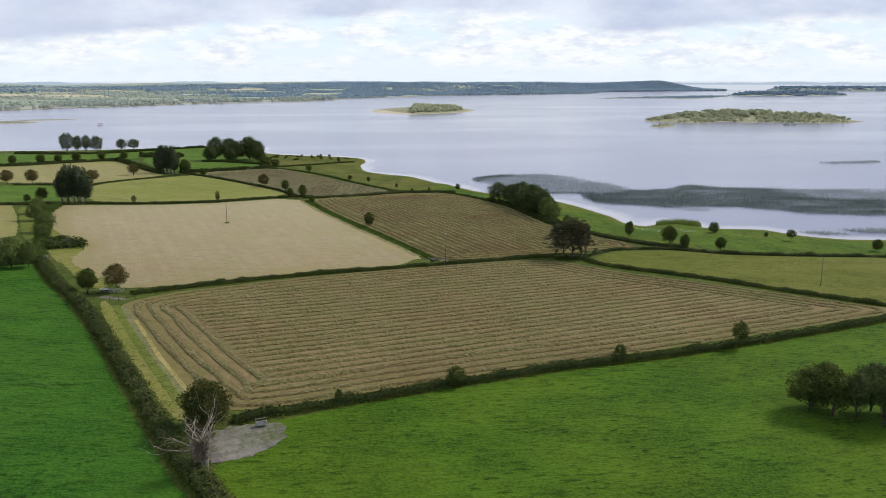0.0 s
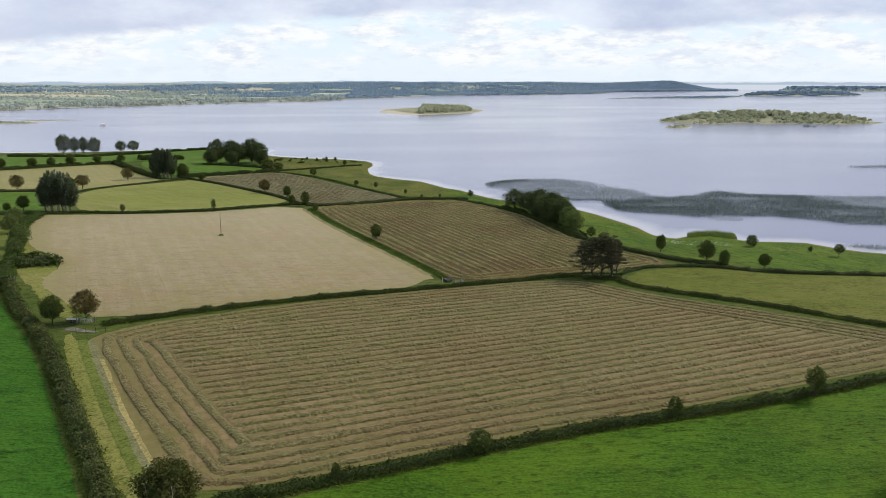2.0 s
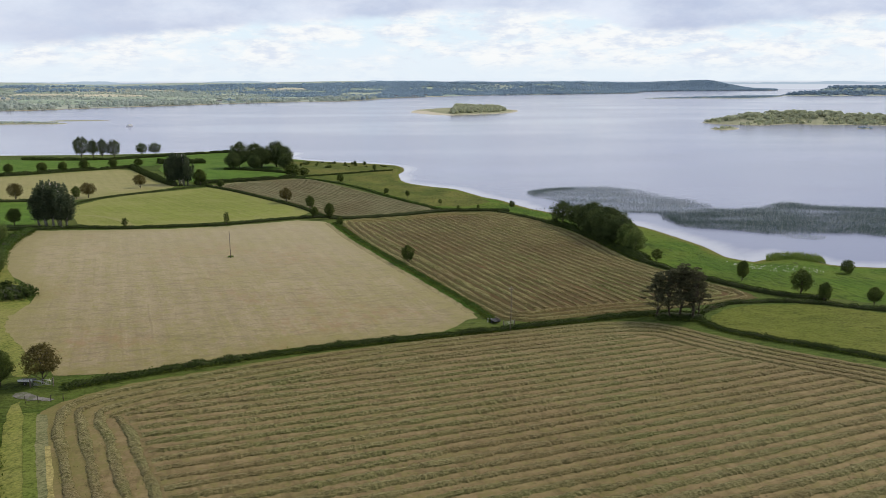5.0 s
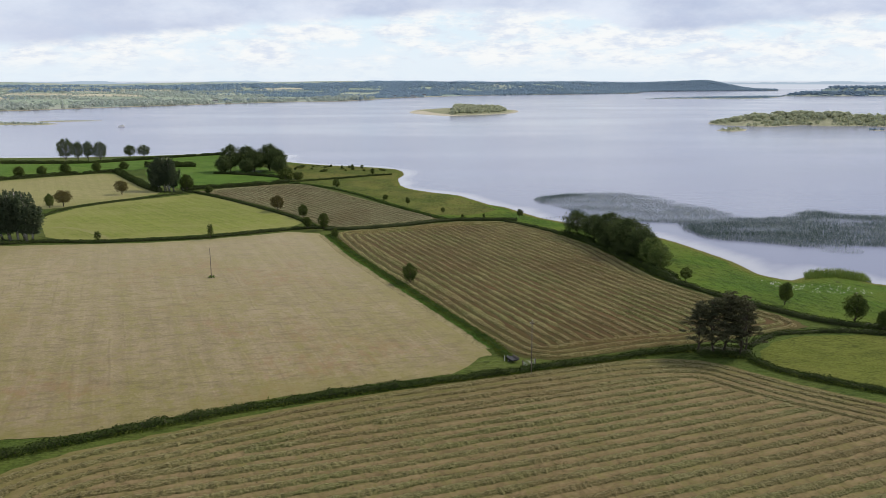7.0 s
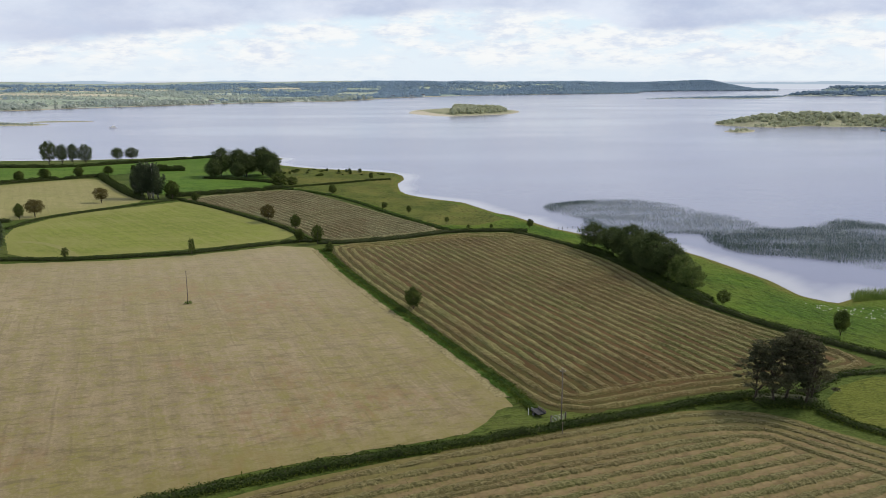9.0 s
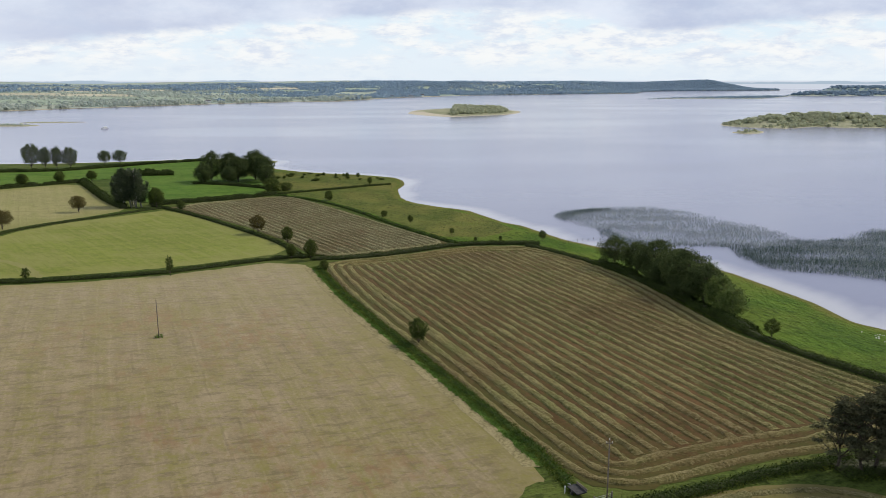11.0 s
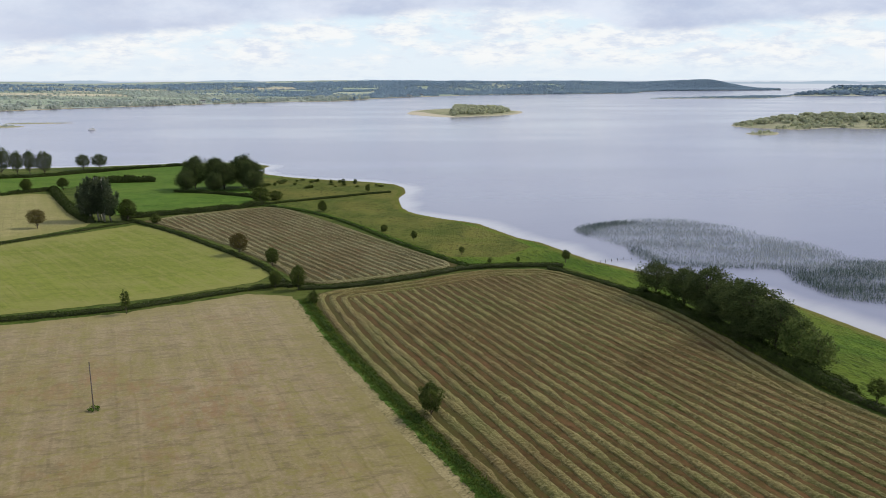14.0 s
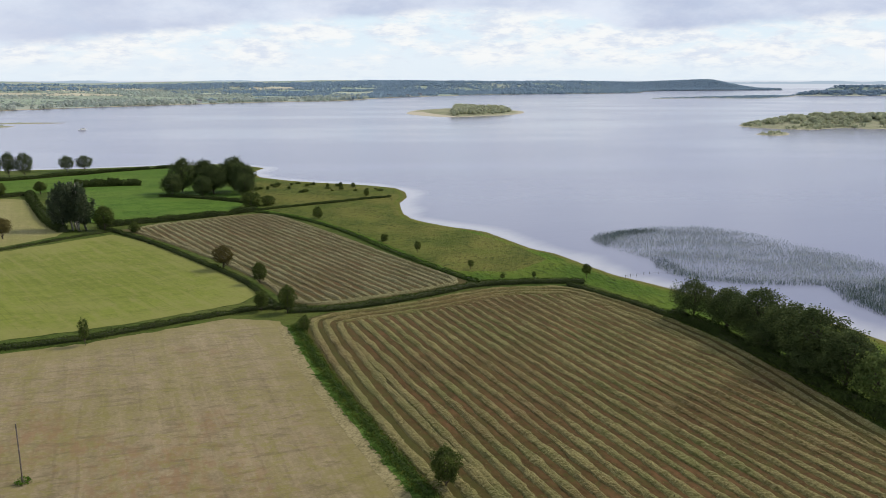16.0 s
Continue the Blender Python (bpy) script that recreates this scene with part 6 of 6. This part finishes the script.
def marker_post(x, y, tall, material, label):
    root = new("marker_post")
    root.location = (x, y, ground_z(x, y))
    v, f = [], []
    tube(v, f, [(0, 0, -0.3), (0, 0, tall - 0.05), (0.01, 0, tall)], [0.09, 0.08, 0.05], 8)
    part("post", mesh_from("post", v, f, material), root)
    v, f = [], []
    tube(v, f, [(0, 0, tall), (0.005, 0, tall + 0.03), (0.01, 0, tall + 0.06)], [0.09, 0.085, 0.03], 8)
    part("cap", mesh_from("cap", v, f, material), root)
    return tagged(root, label, "post")


marker_post(-1.0, 242.3, 2.4, M["timber"], "pale weathered post in front of a hedge")
marker_post(-6.1, 250.4, 1.2, M["white"], "short white post at a hedge end")


def field_gate(x, y, turn, long, label):
    """A barred metal gate between two posts."""
    root = new("field_gate")
    root.matrix_basis = pose(x, y, ground_z(x, y), 0, 0, turn)
    for dx in (-0.15, long + 0.15):
        v, f = [], []
        tube(v, f, [(dx, 0, -0.3), (dx, 0, 1.45), (dx, 0, 1.5)], [0.11, 0.11, 0.07], 8)
        part("gate_post", mesh_from("gate_post", v, f, M["timber"]), root)
    for z in (0.25, 0.45, 0.68, 0.92, 1.2):
        v, f = [], []
        tube(v, f, [(0, 0, z), (long / 2, 0, z), (long, 0, z)], [0.028] * 3, 6)
        part("rail", mesh_from("rail", v, f, M["steel"], True), root)
    for dx in (0.02, long / 2, long - 0.02):
        v, f = [], []
        tube(v, f, [(dx, 0.03, 0.2), (dx, 0.03, 0.7), (dx, 0.03, 1.24)], [0.028] * 3, 6)
        part("upright", mesh_from("upright", v, f, M["steel"], True), root)
    return tagged(root, label, "gate")


field_gate(-86.9, 194.8, 20, 3.4, "galvanised barred field gate beside a tree")
field_gate(-2.3, 247.5, 29, 2.7, "galvanised barred field gate beside a utility pole")
field_gate(-122.5, 226.5, 30, 3.6, "galvanised barred field gate at a hedge corner")


def trough(x, y, turn):
    root = new("feed_trough")
    root.matrix_basis = pose(x, y, ground_z(x, y) + 0.07, 0, 0, turn)
    v, f = [], []
    box(v, f, (-0.9, -0.38, 0.28), (0.9, -0.31, 0.8), Matrix(), 0.02)
    box(v, f, (-0.9, 0.31, 0.28), (0.9, 0.38, 0.8), Matrix(), 0.02)
    box(v, f, (-0.9, -0.305, 0.28), (-0.83, 0.305, 0.78), Matrix(), 0.02)
    box(v, f, (0.83, -0.305, 0.28), (0.9, 0.305, 0.78), Matrix(), 0.02)
    box(v, f, (-0.82, -0.3, 0.3), (0.82, 0.3, 0.36), Matrix(), 0.02)
    part("tub", mesh_from("tub", v, f, M["steel"]), root, "pale grey metal tub")
    for dx in (-0.75, 0.75):
        for dy in (-0.28, 0.28):
            v, f = [], []
            tube(v, f, [(dx, dy, 0), (dx, dy, 0.15), (dx, dy, 0.3)], [0.04] * 3, 6)
            part("leg", mesh_from("leg", v, f, M["steel"]), root)
    v, f = [], []
    tube(v, f, [(-0.86, 0.42, 0.1), (-0.86, 0.42, 1.15), (-0.8, 0.42, 1.2), (0.8, 0.42, 1.2), (0.86, 0.42, 1.15), (0.86, 0.42, 0.1)], [0.035] * 6, 6)
    part("rail", mesh_from("rail", v, f, M["steel"]), root, "grey tubular rail")
    return tagged(root, "pale grey feed trough with a rail on gravel", "trough")


trough(-30.3, 119.0, 22)


def flat_trailer(x, y, turn, label, board="white"):
    root = new("flat_trailer")
    root.matrix_basis = pose(x, y, ground_z(x, y) + 0.06, 0, 0, turn)
    v, f = [], []
    box(v, f, (-1.3, -0.8, 0.55), (1.3, 0.8, 0.7), Matrix(), 0.04)
    part("bed", mesh_from("bed", v, f, M["dark"]), root)
    v, f = [], []
    box(v, f, (-1.3, -0.85, 0.7), (1.3, -0.81, 1.1), Matrix(), 0.01)
    part("side_board", mesh_from("side_board", v, f, M[board]), root, "upright side board")
    for dy in (-0.9, 0.9):
        v, f = [], []
        tube(v, f, [(0, dy - 0.1, 0.32), (0, dy - 0.09, 0.32), (0, dy + 0.09, 0.32), (0, dy + 0.1, 0.32)], [0.25, 0.32, 0.32, 0.25], 14)
        wheel = part("wheel", mesh_from("wheel", v, f, M["dark"]), root)
        v, f = [], []
        tube(v, f, [(0, dy - 0.115, 0.32), (0, dy, 0.32), (0, dy + 0.115, 0.32)], [0.1, 0.12, 0.1], 10)
        part("hub", mesh_from("hub", v, f, M["steel"]), wheel)
    v, f = [], []
    tube(v, f, [(1.3, 0, 0.6), (1.9, 0, 0.55), (2.4, 0, 0.4)], [0.05] * 3, 6)
    part("drawbar", mesh_from("drawbar", v, f, M["steel"]), root)
    return tagged(root, label, "trailer")


flat_trailer(-88.4, 196.2, 5, "small dark flat trailer with a white side board by a gate")
flat_trailer(-4.4, 250.6, 118, "small dark flat trailer beside a hedge end", "timber")


def fence(points, label, gap=3.0):
    """Posts with two wires."""
    pts = resample(points, gap)
    root = new("wire_fence")
    z = [max(ground_z(*p), -0.6) for p in pts]
    root.location = (*pts[0], z[0])
    o = Vector(root.location)
    for p, h in zip(pts, z):
        v, f = [], []
        b = Vector((*p, h)) - o
        tube(v, f, [b - Vector((0, 0, 0.3)), b + Vector((0, 0, 0.6)), b + Vector((0.02, 0, 1.3))], [0.07, 0.065, 0.05], 6)
        part("fence_post", mesh_from("fence_post", v, f, M["bark"]), root)
    for up in (0.6, 1.1):
        v, f = [], []
        tube(v, f, [Vector((*p, h + up)) - o for p, h in zip(pts, z)], [0.006] * len(pts), 4)
        part("wire", mesh_from("wire", v, f, M["bark"]), root)
    return tagged(root, label, "fence")


fence([(14, 450), (20, 457), (27, 462), (33, 463)], "old wire fence running out into shallow water")
fence([(-84, 188), (-78.5, 190)], "short wire fence beside a track", 1.8)


def boat(x, y, turn):
    root = new("motor_boat")
    root.matrix_basis = pose(x, y, 0, 0, 0, turn) @ Matrix.Scale(1.0, 4)
    v, f = [], []
    for z, w, back, bow in ((-0.3, 1.1, -4.5, 4.0), (0.5, 1.6, -4.8, 4.8), (1.2, 1.75, -4.9, 5.6)):
        v += [(back, -w, z), (0, -w, z), (bow - 2, -w * 0.7, z), (bow, 0, z), (bow - 2, w * 0.7, z), (0, w, z), (back, w, z)]
    for r in range(2):
        f += [(r * 7 + k, r * 7 + (k + 1) % 7, r * 7 + 7 + (k + 1) % 7, r * 7 + 7 + k) for k in range(7)]
    f += [tuple(range(14, 21)), tuple(reversed(range(7)))]
    part("hull", mesh_from("hull", v, f, M["white"]), root, "white hull")
    v, f = [], []
    box(v, f, (-2.5, -1.3, 1.2), (2.6, 1.5, 3.0), Matrix(), 0.35)
    cabin = part("cabin", mesh_from("cabin", v, f, M["white"]), root)
    v, f = [], []
    box(v, f, (-1.2, -1.53, 2.3), (1.6, 1.53, 2.6), Matrix(), 0.3)
    part("window", mesh_from("window", v, f, M["glass"]), cabin, "dark cabin window")
    return tagged(root, "white motor boat on the lake", "boat")


boat(-505, 1152, 58)


def house(x, y, z, turn, long, label):
    """A small gabled farmhouse, far off."""
    root = new("farmhouse")
    root.matrix_basis = pose(x, y, z, 0, 0, turn)
    w, h, r = 7.0, 5.0, 8.2
    v = [(-long / 2, -w / 2, -2), (long / 2, -w / 2, -2), (long / 2, w / 2, -2), (-long / 2, w / 2, -2), (-long / 2, -w / 2, h), (long / 2, -w / 2, h), (long / 2, w / 2, h), (-long / 2, w / 2, h), (-long / 2, 0, r), (long / 2, 0, r)]
    wall = part("wall", mesh_from("wall", v, [(0, 1, 5, 4), (2, 3, 7, 6), (1, 2, 6, 9, 5), (3, 0, 4, 8, 7)], M["white"]), root)
    e = 0.5
    v = [(-long / 2 - e, -w / 2 - e, h - 0.3), (long / 2 + e, -w / 2 - e, h - 0.3), (long / 2 + e, 0, r + 0.25), (-long / 2 - e, 0, r + 0.25), (long / 2 + e, w / 2 + e, h - 0.3), (-long / 2 - e, w / 2 + e, h - 0.3)]
    roof = part("roof", mesh_from("roof", v, [(0, 1, 2, 3), (3, 2, 4, 5)], M["slate"]), root)
    v, f = [], []
    box(v, f, (-long / 2 + 0.3, -0.5, r - 0.6), (-long / 2 + 1.1, 0.5, r + 1.1), Matrix(), 0.05)
    part("chimney", mesh_from("chimney", v, f, M["white"]), roof)
    for k in range(3):
        v, f = [], []
        box(v, f, (-long / 3 + k * long / 3 - 0.6, -w / 2 - 0.08, 1.2), (-long / 3 + k * long / 3 + 0.6, -w / 2 + 0.02, 2.8))
        part("window", mesh_from("window", v, f, M["glass"]), wall)
    return tagged(root, label, "house", "houses on the far shore")


for x, y, t, l in ((-745, 2235, 20, 14), (-330, 2905, -15, 16), (-300, 2960, 10, 14), (-270, 2950, 30, 18), (-240, 3080, 0, 14), (330, 3560, 10, 16), (420, 3600, -20, 18), (240, 3520, 5, 14)):
    d = float(edge_distance(np.array([x]), np.array([y]), FAR_LINE)[0])
    house(x, y, float(far_height(np.array([x]), np.array([y]), np.array([d]))[0]), t, l, "white farmhouse with a grey roof across the lake")
